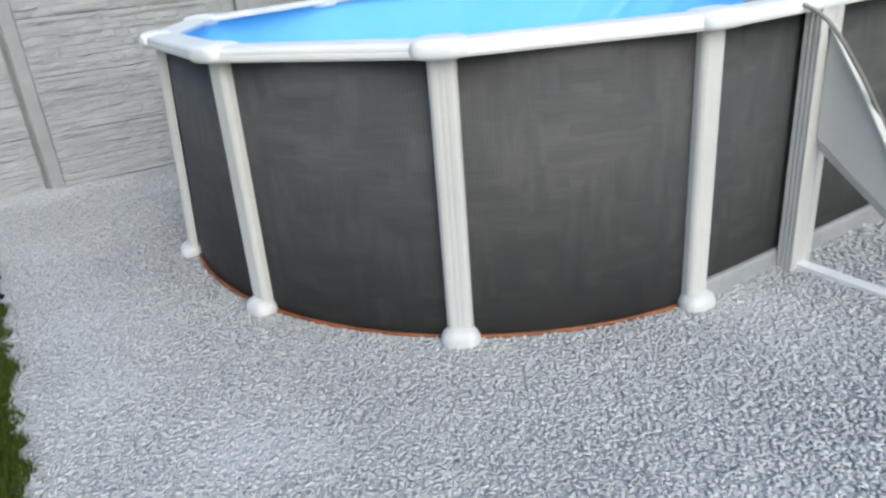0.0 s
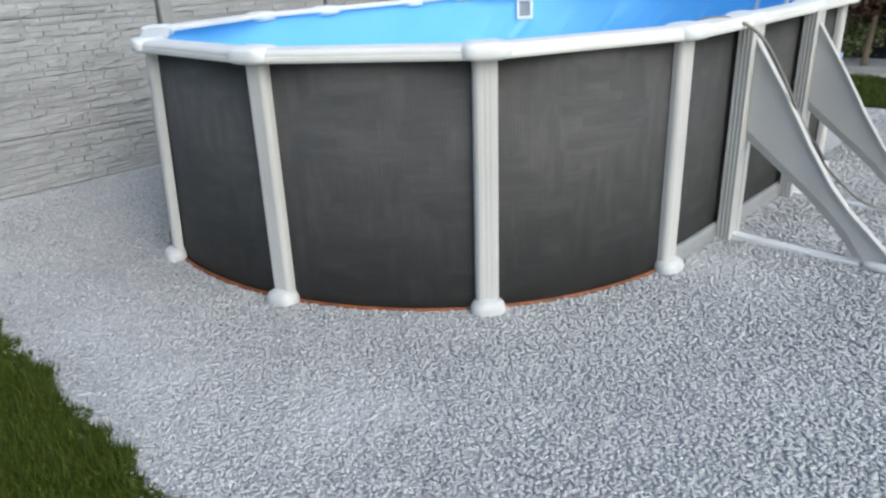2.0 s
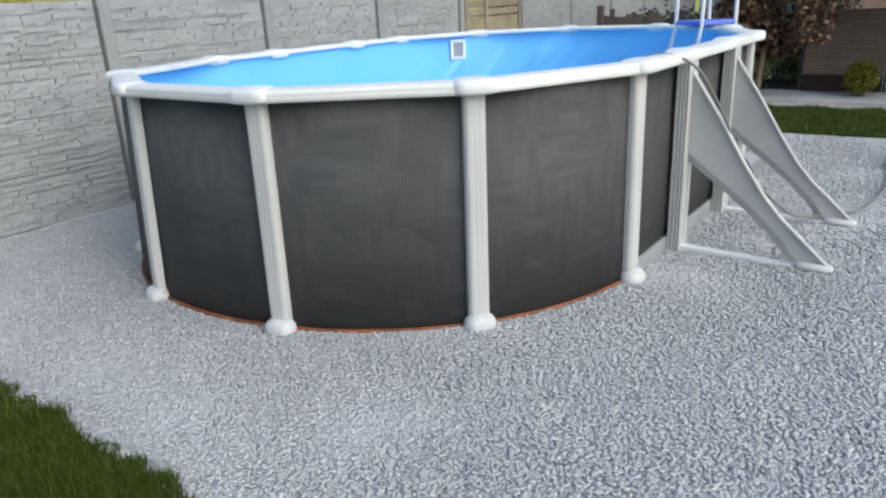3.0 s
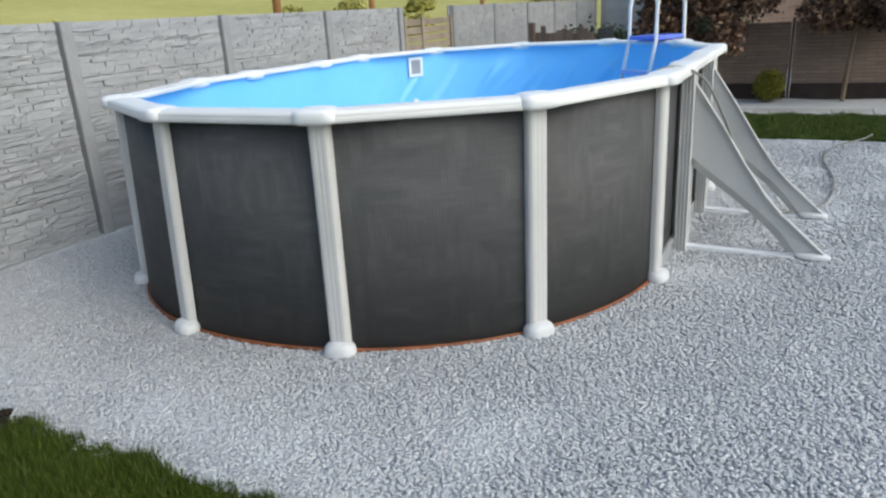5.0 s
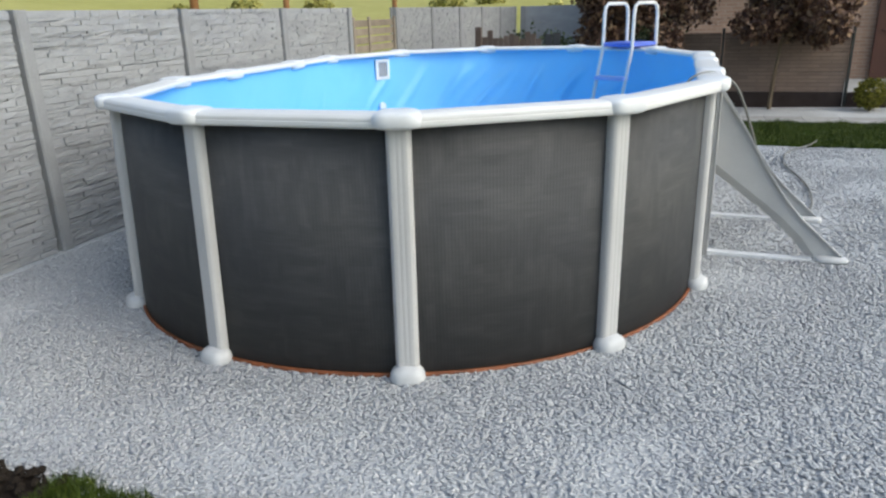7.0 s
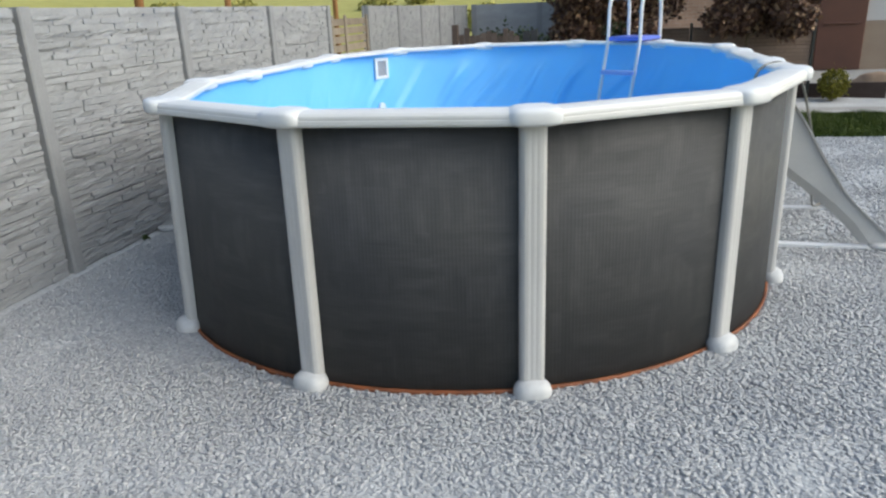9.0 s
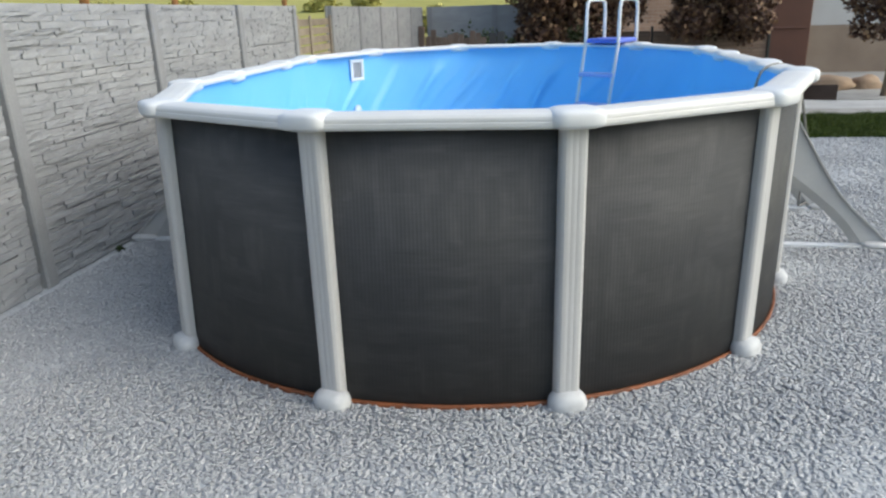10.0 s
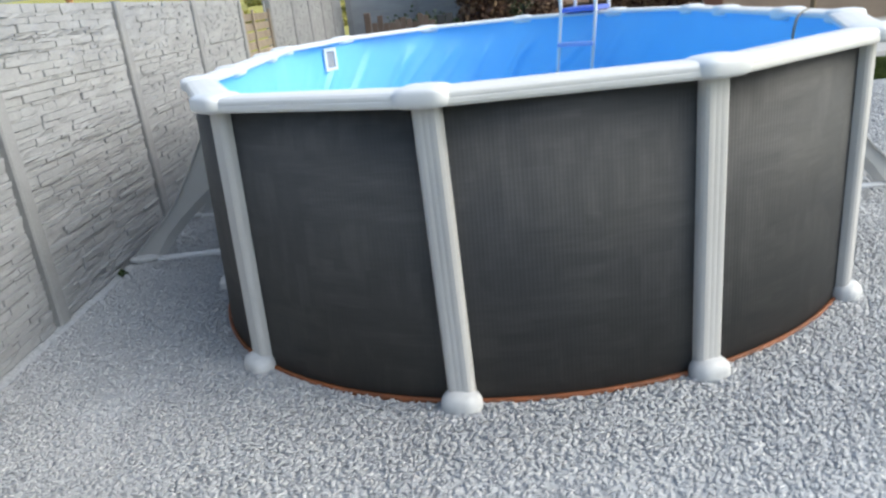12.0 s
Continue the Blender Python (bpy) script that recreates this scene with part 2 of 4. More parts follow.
STONE, GRAVEL_BED, SLATE, LINER = stone_mat(), gravel_bed_mat(), slate_mat(), liner_mat()
BRICK = brick_mat("brown_house_brick", (0.44, 0.29, 0.205), (0.36, 0.235, 0.165), (0.48, 0.40, 0.33), 0.25, 0.075)
BLOCK = brick_mat("brown_brick_pattern_concrete", (0.28, 0.205, 0.160), (0.23, 0.168, 0.130), (0.17, 0.128, 0.104), 0.30, 0.058)


# ---- building helpers ----
def whole(o):
    return o.matrix_basis.copy() if o.parent is None else whole(o.parent) @ o.matrix_parent_inverse @ o.matrix_basis


def mesh_of(name, bm, material, smooth=False):
    me = bpy.data.meshes.new(name)
    bmesh.ops.recalc_face_normals(bm, faces=bm.faces)
    bm.to_mesh(me)
    bm.free()
    me.materials.append(material)
    if smooth:
        me.polygons.foreach_set("use_smooth", [True] * len(me.polygons))
    return me


def put(name, me, parent=None, m=None, label=""):
    """A mesh at the world pose m, under parent if there is one."""
    ob = new(name, me)
    ob.matrix_basis = m.copy() if m else Matrix()
    if parent:
        ob.parent = parent
        ob.matrix_parent_inverse = whole(parent).inverted()
    return tagged(ob, label=label)


def part(name, bm, material, parent, label="", smooth=False, m=None):
    return put(name, mesh_of(name, bm, material, smooth), parent, m, label)


def thing(name, at, label, category, group="", kind=""):
    ob = new(name)
    ob.empty_display_size = 0.1
    ob.matrix_basis = Matrix.Translation(at)
    return tagged(ob, label, category, group, kind)


def raw_mesh(name, verts, faces, material, smooth=False):
    me = bpy.data.meshes.new(name)
    me.from_pydata([tuple(v) for v in verts], [], faces)
    me.materials.append(material)
    if smooth:
        me.polygons.foreach_set("use_smooth", [True] * len(me.polygons))
    return me


def add_box(bm, lo, hi, bevel=0.0, seg=1):
    vs = [bm.verts.new((x, y, z)) for z in (lo[2], hi[2]) for y in (lo[1], hi[1]) for x in (lo[0], hi[0])]
    fs = [bm.faces.new([vs[i] for i in f]) for f in ((0, 2, 3, 1), (4, 5, 7, 6), (0, 1, 5, 4), (2, 6, 7, 3), (0, 4, 6, 2), (1, 3, 7, 5))]
    if bevel:
        bmesh.ops.bevel(bm, geom=list({e for f in fs for e in f.edges}), offset=bevel, segments=seg, affect="EDGES", profile=0.5)


def box_bm(lo, hi, bevel=0.0, seg=1):
    bm = bmesh.new()
    add_box(bm, lo, hi, bevel, seg)
    return bm


def add_prism(bm, profile, frame_at, a, b):
    """A closed profile (u, v) swept straight from a to b along frame_at(u, v, s)."""
    rings = [[bm.verts.new(frame_at(u, v, s)) for u, v in profile] for s in (a, b)]
    k = len(profile)
    for i in range(k):
        bm.faces.new((rings[0][i], rings[0][(i + 1) % k], rings[1][(i + 1) % k], rings[1][i]))
    bm.faces.new(rings[0][::-1])
    bm.faces.new(rings[1])


def add_tube(bm, pts, r, sides=10, caps=True):
    pts = [Vector(p) for p in pts]
    radii = r if isinstance(r, (list, tuple)) else [r] * len(pts)
    rings, ref = [], None
    for i, p in enumerate(pts):
        d = (pts[min(i + 1, len(pts) - 1)] - pts[max(i - 1, 0)]).normalized()
        if ref is None:
            ref = d.orthogonal().normalized()
        ref = (ref - d * ref.dot(d)).normalized()
        o = d.cross(ref)
        rings.append([bm.verts.new(p + (ref * math.cos(2 * math.pi * k / sides) + o * math.sin(2 * math.pi * k / sides)) * radii[i]) for k in range(sides)])
    for a, b in zip(rings, rings[1:]):
        for k in range(sides):
            bm.faces.new((a[k], a[(k + 1) % sides], b[(k + 1) % sides], b[k]))
    if caps:
        bm.faces.new(rings[0][::-1])
        bm.faces.new(rings[-1])


def tube_bm(pts, r, sides=10):
    bm = bmesh.new()
    add_tube(bm, pts, r, sides)
    return bm


def smooth_path(pts, n=8):
    pts = [Vector(p) for p in pts]
    out = []
    for i in range(len(pts) - 1):
        p0, p1, p2, p3 = pts[max(i - 1, 0)], pts[i], pts[i + 1], pts[min(i + 2, len(pts) - 1)]
        for k in range(n):
            t = k / n
            out.append(0.5 * (2 * p1 + (p2 - p0) * t + (2 * p0 - 5 * p1 + 4 * p2 - p3) * t * t + (3 * p1 - p0 - 3 * p2 + p3) * t ** 3))
    return out + [pts[-1]]


def rounded(cx, cy, cz, e1=0.6, e2=0.6, nu=28, nv=14):
    """A rounded lozenge (superellipsoid) of half sizes cx, cy, cz."""
    bm = bmesh.new()
    sp = lambda w, e: math.copysign(abs(w) ** e, w)
    rows = []
    for j in range(1, nv):
        v = -math.pi / 2 + math.pi * j / nv
        rows.append([bm.verts.new((cx * sp(math.cos(v), e1) * sp(math.cos(2 * math.pi * i / nu), e2), cy * sp(math.cos(v), e1) * sp(math.sin(2 * math.pi * i / nu), e2), cz * sp(math.sin(v), e1))) for i in range(nu)])
    lo, hi = bm.verts.new((0, 0, -cz)), bm.verts.new((0, 0, cz))
    for a, b in zip(rows, rows[1:]):
        for i in range(nu):
            bm.faces.new((a[i], a[(i + 1) % nu], b[(i + 1) % nu], b[i]))
    for i in range(nu):
        bm.faces.new((lo, rows[0][(i + 1) % nu], rows[0][i]))
        bm.faces.new((hi, rows[-1][i], rows[-1][(i + 1) % nu]))
    return bm


# ---- plan ----
C_NEAR, C_FAR, R_WALL = -0.16, 1.72, 1.762
POST_R, RIM = 1.80, 1.220
SIDE_X, RIGHT_Y, LEFT_Y = 1.785, (0.262, 1.235), (0.25, 1.26)
FENCE_X, FENCE_TOP = -2.718, 1.732
LAWN_Y, LAWN_X = -2.990, -0.48
ANGLES = (82.8, 49.1, 15.7, -17.4, -48.0, -82.8)
FOOT_ANGLES = (82.8, 48.8, 15.5, -15.9, -47.4, -82.8)
FAR_ANGLES = (82.5, 49.5, 16.5, -16.5, -49.5, -82.5)


def bulge(deg, z=0.0):
    """How far the sheet wall has been pushed out of round, by the angle from the near end: more at its foot than at the rim."""
    top = 0.100 * math.exp(-((deg + 50) / 25) ** 2)
    foot = 0.145 * math.exp(-((deg + 45) / 42) ** 2)
    return foot + (top - foot) * z / RIM


def oval(s, r, z=0.0):
    """The point and outward normal at s metres round an oval of end radius r, from the right side's near end, clockwise seen from above."""
    arc, straight = math.pi * r, C_FAR - C_NEAR
    s %= 2 * (arc + straight)
    if s < arc:
        a = s / r
        n = Vector((math.cos(a), -math.sin(a), 0))
        return n * (r + bulge(90 - math.degrees(a), z)) + Vector((0, C_NEAR, 0)), n
    s -= arc
    if s < straight:
        return Vector((-r - bulge(-90 - math.degrees(s / r), z), C_NEAR + s, 0)), Vector((-1, 0, 0))
    s -= straight
    if s < arc:
        a = s / r
        return Vector((-r * math.cos(a), C_FAR + r * math.sin(a), 0)), Vector((-math.cos(a), math.sin(a), 0))
    s -= arc
    return Vector((r, C_FAR - s, 0)), Vector((1, 0, 0))


def oval_length(r):
    return 2 * (math.pi * r + C_FAR - C_NEAR)


def grid_faces(nu, nv, closed=False):
    return [(j * nu + i, j * nu + (i + 1) % nu, (j + 1) * nu + (i + 1) % nu, (j + 1) * nu + i) for j in range(nv - 1) for i in range(nu if closed else nu - 1)]


# ---- ground ----
def smooth(t):
    t = min(max(t, 0.0), 1.0)
    return t * t * (3 - 2 * t)


def terrain():
    ticks = [-900, -500, -300, -200, -150, -120, -100, -85, -70, -60, -50, -42, -34, -27, -21, -16, -12, -9, -6, -3, 0, 3, 6, 9, 12, 16, 21, 27, 34, 42, 50, 60, 70, 85, 100, 120, 150, 200, 300, 500, 900]
    vs = []
    for y in ticks:
        for x in ticks:
            d = max(-x - 4, y - 18, 0)
            h = 6.4 * smooth((d - 6) / 80) + (0.5 * noise.noise((x * 0.03, y * 0.03, 0)) * smooth((d - 8) / 40))
            vs.append((x, y, -0.03 + h))
    return raw_mesh("ground", vs, grid_faces(len(ticks), len(ticks)), FIELD, True)


tagged(put("ground", terrain()), "yellow-green meadow rising to a low ridge", "ground", kind="structure")


def sheet(name, x0, x1, y0, y1, z, material, label, category, step=0.25, rough=0.0, low=-0.06):
    """A slab of ground with a gently uneven top and closed sides."""
    nx, ny = max(2, int((x1 - x0) / step) + 1), max(2, int((y1 - y0) / step) + 1)
    vs = [(x0 + (x1 - x0) * i / (nx - 1), y0 + (y1 - y0) * j / (ny - 1), 0) for j in range(ny) for i in range(nx)]
    vs = [(x, y, z + rough * noise.noise((x * 1.7, y * 1.7, z))) for x, y, _ in vs]
    k = len(vs)
    fs = grid_faces(nx, ny)
    vs += [(x0, y0, low), (x1, y0, low), (x1, y1, low), (x0, y1, low)]
    fs += [tuple(range(nx))[::-1] + (k, k + 1), tuple((ny - 1) * nx + i for i in range(nx)) + (k + 2, k + 3)]
    fs += [tuple(j * nx for j in range(ny)) + (k + 3, k), tuple(j * nx + nx - 1 for j in range(ny))[::-1] + (k + 1, k + 2)]
    return tagged(put(name, raw_mesh(name, vs, fs, material)), label, category, kind="structure")


sheet("gravel_bed", -2.78, 9.0, LAWN_Y, 4.50, 0.0, GRAVEL_BED, "pale crushed-stone gravel yard round the pool", "gravel", rough=0.012)
sheet("lawn", LAWN_X, 9.0, -9.0, LAWN_Y - 0.004, 0.0, LAWN, "short green lawn beside the gravel", "lawn", rough=0.02)
sheet("soil_bed", -2.78, LAWN_X - 0.004, -9.0, LAWN_Y - 0.004, 0.010, SOIL, "bare dark garden soil by the lawn", "soil", 0.08, 0.035)
sheet("lawn_strip", -2.60, 9.0, 4.504, 6.30, 0.02, LAWN, "mown green lawn strip behind the pool", "lawn", rough=0.01)
sheet("white_gravel_border", -0.6, 9.0, 6.86, 7.97, 0.02, LIGHT_GRIT, "white gravel planting border under the trees", "gravel", rough=0.02)
sheet("pavement", 1.2, 14.0, 8.06, 13.0, 0.01, PAVER, "grey paved yard behind the brown fence", "pavement", 1.0)
sheet("back_yard_soil", -2.60, 1.1, 7.975, 15.0, 0.0, SOIL, "bare soil at the back of the garden", "soil", 0.3, 0.03)


# ---- the pool ----
pool = thing("swimming_pool", (0, 0.78, 0), "empty oval above-ground pool, slate-print wall, white rim, blue liner", "pool")


def pool_wall():
    n, zs = 360, (0.0, RIM - 0.018)
    length = oval_length(R_WALL)
    vs, uvs = [], []
    for r in (R_WALL, R_WALL - 0.012):
        for z in zs:
            for i in range(n):
                p, nn = oval(length * i / n, R_WALL, z)
                vs.append((*(p + nn * (r - R_WALL)).to_2d(), z))
                uvs.append((length * i / n, z))
    fs, fu = [], []
    def quad(a, b, i):
        j = (i + 1) % n
        fs.append((a + i, b + i, b + j, a + j))
        u0, u1 = length * i / n, length * (i + 1) / n
        fu.append(((u0, vs[a][2]), (u0, vs[b][2]), (u1, vs[b][2]), (u1, vs[a][2])))
    for i in range(n):
        quad(0, n, i)
        quad(n, 3 * n, i)
        quad(3 * n, 2 * n, i)
        quad(2 * n, 0, i)
    me = raw_mesh("wall", vs, fs, SLATE, True)
    lay = me.uv_layers.new(name="UVMap")
    k = 0
    for f in fu:
        for uv in f:
            lay.data[k].uv = uv
            k += 1
    return me


put("wall", pool_wall(), pool, label="dark grey slate-print steel wall")


def liner_fold(s, z, length):
    """How far the loose vinyl stands inward: slanting folds, strongest round the far end."""
    f = s / length
    far = 0.15 + 0.85 * smooth((f - 0.52) / 0.08) * smooth((0.82 - f) / 0.10)
    q = s - 0.75 * z + 0.10 * noise.noise((s * 1.3, z * 2.0, 1.0))
    fold = max(0.0, math.sin(q * 2 * math.pi / 0.47 + 1.6 * noise.noise((s * 0.9, 3.0, 0)))) ** 3
    fold2 = max(0.0, math.sin(q * 2 * math.pi / 0.23 + 1.0)) ** 4
    drop = smooth((1.12 - z) / 0.25)
    return drop * far * (0.060 * fold * (0.55 + 0.9 * noise.noise((s * 1.1, 9.0, 2.0))) + 0.018 * fold2 * (0.5 + noise.noise((s, z, 7.0)))) + 0.010 * drop * noise.noise((s * 2.2, z * 2.5, 4.0))


def pool_liner():
    n, nz, r = 900, 36, R_WALL - 0.02
    length = oval_length(r)
    vs = []
    for j in range(nz):
        z = 0.03 + (RIM - 0.016 - 0.03) * j / (nz - 1)
        for i in range(n):
            s = length * i / n
            p, nn = oval(s, r, z)
            p = p - nn * max(0.0, liner_fold(s, z, length))
            vs.append((p.x, p.y, z))
    k = len(vs)
    fs = grid_faces(n, nz, True)
    vs.append((0, 0.78, 0.03))
    fs += [((i + 1) % n, i, k) for i in range(n)]
    return raw_mesh("liner", vs, fs, LINER, True)


put("liner", pool_liner(), pool, label="loose wrinkled blue vinyl liner")


def arc_rail(s0, s1, r0, r1, z1, n=60):
    bm = bmesh.new()
    rings = []
    for i in range(n + 1):
        p, nn = oval(s0 + (s1 - s0) * i / n, R_WALL)
        rings.append([bm.verts.new((*(p + nn * (r - R_WALL)).to_2d(), z)) for r, z in ((r0, -0.02), (r1, -0.02), (r1, z1 * 0.8), (r1 - 0.006, z1), (r0, z1))])
    for a, b in zip(rings, rings[1:]):
        for k in range(5):
            bm.faces.new((a[k], a[(k + 1) % 5], b[(k + 1) % 5], b[k]))
    bm.faces.new(rings[0])
    bm.faces.new(rings[-1][::-1])
    return bm


ARC, STRAIGHT = math.pi * R_WALL, C_FAR - C_NEAR
for s0 in (0.0, ARC + STRAIGHT):
    part("bottom_rail", arc_rail(s0 + 0.23, s0 + ARC - 0.23, R_WALL + 0.002, R_WALL + 0.016, 0.017), ORANGE, pool, "rusty orange-brown curved bottom track", True)
for s0 in (ARC - 0.225, 2 * ARC + STRAIGHT - 0.225):
    part("base_strip", arc_rail(s0, s0 + STRAIGHT + 0.45, R_WALL + 0.002, R_WALL + 0.026, 0.095), STRIP, pool, "grey metal strip along the foot of the wall")


def post_mesh():
    """A fluted upright, its back on x = 0, its face towards +x."""
    half, deep = 0.0545, 0.050
    prof = [(0.0, -half), (deep * 0.55, -half), (deep * 0.80, -half + 0.006), (deep * 0.975, -0.037)]
    for y in (-0.023, 0.0, 0.023):
        prof += [(deep * 0.975, y - 0.011), (deep * 0.986, y - 0.008), (deep, y), (deep * 0.986, y + 0.008), (deep * 0.975, y + 0.011)]
    prof += [(deep * 0.975, 0.037), (deep * 0.80, half - 0.006), (deep * 0.55, half), (0.0, half)]
    bm = bmesh.new()
    add_prism(bm, prof, lambda u, v, s: (u, v, s), 0.02, RIM - 0.030)
    return mesh_of("post", bm, SHADE_DIMMED_WHITE)


def foot_mesh():
    bm = rounded(0.066, 0.084, 0.060, 0.80, 0.85)
    for v in bm.verts:
        v.co.z = max(v.co.z, -0.020) + 0.016
    return mesh_of("foot", bm, FOOT_WHITE, True)


def cap_mesh():
    """A moulded cover over the joint of two rail lengths, long in y."""
    bm = rounded(0.094, 0.110, 0.042, 0.50, 0.60, 36, 16)
    for v in bm.verts:
        if v.co.z < 0:
            v.co.z *= 0.92
        v.co.z -= 0.10 * max(0.0, abs(v.co.y) - 0.06) * (1 if v.co.z > 0 else 0)
        if v.co.x < 0:
            v.co.x *= 0.92
    return mesh_of("rail_cap", bm, CAP, True)


def rail_profile():
    """Across the top rail: u outward, v up. A rolled outer lip with two grooves, a gently crowned top."""
    return [(-0.085, -0.020), (-0.088, 0.004), (-0.080, 0.016), (-0.050, 0.024), (0.0, 0.028), (0.045, 0.025), (0.066, 0.018), (0.076, 0.004), (0.078, -0.010), (0.0765, -0.014), (0.0765, -0.018), (0.079, -0.022), (0.079, -0.042), (0.0745, -0.046), (0.072, -0.054), (0.058, -0.058), (0.050, -0.050), (0.050, -0.012), (-0.070, -0.014)]


nodes = []
for deg in ANGLES:
    a, r = radians(deg), POST_R - 0.006 + bulge(deg, RIM)
    nodes.append((Vector((r * math.sin(a), C_NEAR - r * math.cos(a), 0)), "post"))
nodes += [(Vector((-SIDE_X, y, 0)), "left") for y in LEFT_Y]
for a in reversed(FAR_ANGLES):
    a = radians(a)
    nodes.append((Vector((POST_R * math.sin(a), C_FAR + POST_R * math.cos(a), 0)), "post"))
nodes += [(Vector((SIDE_X, y, 0)), "right") for y in reversed(RIGHT_Y)]

POST, FOOT, RAIL_CAP = post_mesh(), foot_mesh(), cap_mesh()


def facing(p, kind):
    if kind != "post":
        return Vector((math.copysign(1, p.x), 0, 0))
    return (p - Vector((0, C_NEAR if p.y < 0.78 else C_FAR, 0))).normalized()


def turned(p, n, z=0.0):
    return Matrix.Translation((p.x, p.y, z)) @ Matrix.Rotation(math.atan2(n.y, n.x), 4, "Z")


for i, (p, kind) in enumerate(nodes):
    n = facing(p, kind)
    q = nodes[(i + 1) % len(nodes)][0]
    d = (q - p).normalized()
    o = Vector((-d.y, d.x, 0))
    if o.dot(p - Vector((0, 0.78, 0))) < 0:
        o = -o
    bm = bmesh.new()
    add_prism(bm, rail_profile(), lambda u, v, s: p + d * s + o * u + Vector((0, 0, RIM + 0.002 + v * 0.76)), 0.03, (q - p).length - 0.03)
    part("top_rail", bm, RAIL, pool)
    put("rail_cap", RAIL_CAP, pool, turned(p - n * 0.004, n, RIM - 0.008))
    if kind == "post":
        base = p.copy()
        if p.y < 0.78:
            a = radians(FOOT_ANGLES[i])
            r = POST_R - 0.006 + bulge(FOOT_ANGLES[i])
            base = Vector((r * math.sin(a), C_NEAR - r * math.cos(a), 0))
        up = (p + Vector((0, 0, RIM)) - base).normalized()
        side = up.cross(n).normalized()
        out = side.cross(up)
        back = base + n * (R_WALL + 0.009 - POST_R)
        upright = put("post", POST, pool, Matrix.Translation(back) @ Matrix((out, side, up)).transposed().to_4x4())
        put("foot", FOOT, upright, turned(base + n * 0.009, n), "white plastic post foot")


def brace(side, y):
    """An upright channel on the straight wall with a sloping steel web down to a foot out on the gravel."""
    sx = lambda x: side * x
    bm = bmesh.new()
    prof = [(0, -0.078), (0.100, -0.078), (0.104, -0.070), (0.104, -0.030), (0.094, -0.022), (0.094, 0.022), (0.104, 0.030), (0.104, 0.070), (0.100, 0.078), (0, 0.078)]
    prof = [(0, -0.078)] + [pt for k in range(3) for pt in ((0.012 + 0.030 * k, -0.078), (0.016 + 0.030 * k, -0.070), (0.028 + 0.030 * k, -0.070), (0.032 + 0.030 * k, -0.078))] + prof[1:]
    add_prism(bm, prof, lambda u, v, s: (sx(R_WALL + 0.030 + u * 0.72), y + v, s), 0.0, RIM - 0.030)
    column = part("buttress", bm, BUTTRESS, pool, "pale grey steel side buttress standing on gravel")
    top = [(1.864, 1.115), (2.05, 0.835), (2.20, 0.590), (2.33, 0.400), (2.43, 0.285), (2.54, 0.185), (2.69, 0.045)]
    low = [(2.48, 0.030), (2.39, 0.140), (2.28, 0.245), (2.16, 0.345), (2.02, 0.450), (1.864, 0.570)]
    crease = []
    for i, (x, z) in enumerate(low):
        p0, p1 = low[max(i - 1, 0)], low[min(i + 1, len(low) - 1)]
        t = Vector((p1[0] - p0[0], p1[1] - p0[1])).normalized()
        crease.append((x + 0.052 * t.y, z - 0.052 * t.x) if 0 < i < len(low) - 1 else (x + 0.06, z) if i == 0 else (x, z + 0.07))
    bm = bmesh.new()
    loops = [[bm.verts.new((sx(x), y + t, z)) for x, z in top + crease] for t in (-0.004, 0.004)]
    k = len(top + crease)
    for i in range(k):
        bm.faces.new((loops[0][i], loops[0][(i + 1) % k], loops[1][(i + 1) % k], loops[1][i]))
    bm.faces.new(loops[0])
    bm.faces.new(loops[1][::-1])
    part("web_plate", bm, BUTTRESS, column)
    bm = bmesh.new()
    rows = [[bm.verts.new((sx(c[0]), y - 0.004, c[1])), bm.verts.new((sx(e[0]), y + 0.034, e[1])), bm.verts.new((sx(e[0]), y + 0.040, e[1])), bm.verts.new((sx(c[0]), y + 0.004, c[1]))] for c, e in zip(crease, low)]
    for p0, p1 in zip(rows, rows[1:]):
        for q in range(4):
            bm.faces.new((p0[q], p0[(q + 1) % 4], p1[(q + 1) % 4], p1[q]))
    bm.faces.new(rows[0])
    bm.faces.new(rows[-1][::-1])
    part("lower_fold", bm, BUTTRESS, column, "folded-back lower edge of the web")
    for edge, label in ((top, "bright folded upper flange"),):
        bm = bmesh.new()
        rows = []
        for i, (x, z) in enumerate(edge):
            a, b = edge[max(i - 1, 0)], edge[min(i + 1, len(edge) - 1)]
            t = Vector((b[0] - a[0], b[1] - a[1])).normalized()
            nrm = Vector((-t.y, t.x)) * 0.004
            rows.append([bm.verts.new((sx(x + m * nrm.x), y + w, z + m * nrm.y)) for w, m in ((-0.022, -1), (0.022, -1), (0.022, 1), (-0.022, 1))])
        for a, b in zip(rows, rows[1:]):
            for q in range(4):
                bm.faces.new((a[q], a[(q + 1) % 4], b[(q + 1) % 4], b[q]))
        bm.faces.new(rows[0])
        bm.faces.new(rows[-1][::-1])
        part("flange", bm, SHADE_DIMMED_WHITE if edge is top else BUTTRESS, column, label)
    bm = bmesh.new()
    pts = [(1.80, 0.030), (2.0, 0.024), (2.25, 0.018), (2.5, 0.016), (2.62, 0.016)]
    rows = [[bm.verts.new((sx(x), y + w, z + h)) for w, h in ((-0.033, -0.03), (0.033, -0.03), (0.033, 0.004), (-0.033, 0.004))] for x, z in pts]
    for a, b in zip(rows, rows[1:]):
        for q in range(4):
            bm.faces.new((a[q], a[(q + 1) % 4], b[(q + 1) % 4], b[q]))
    bm.faces.new(rows[0])
    bm.faces.new(rows[-1][::-1])
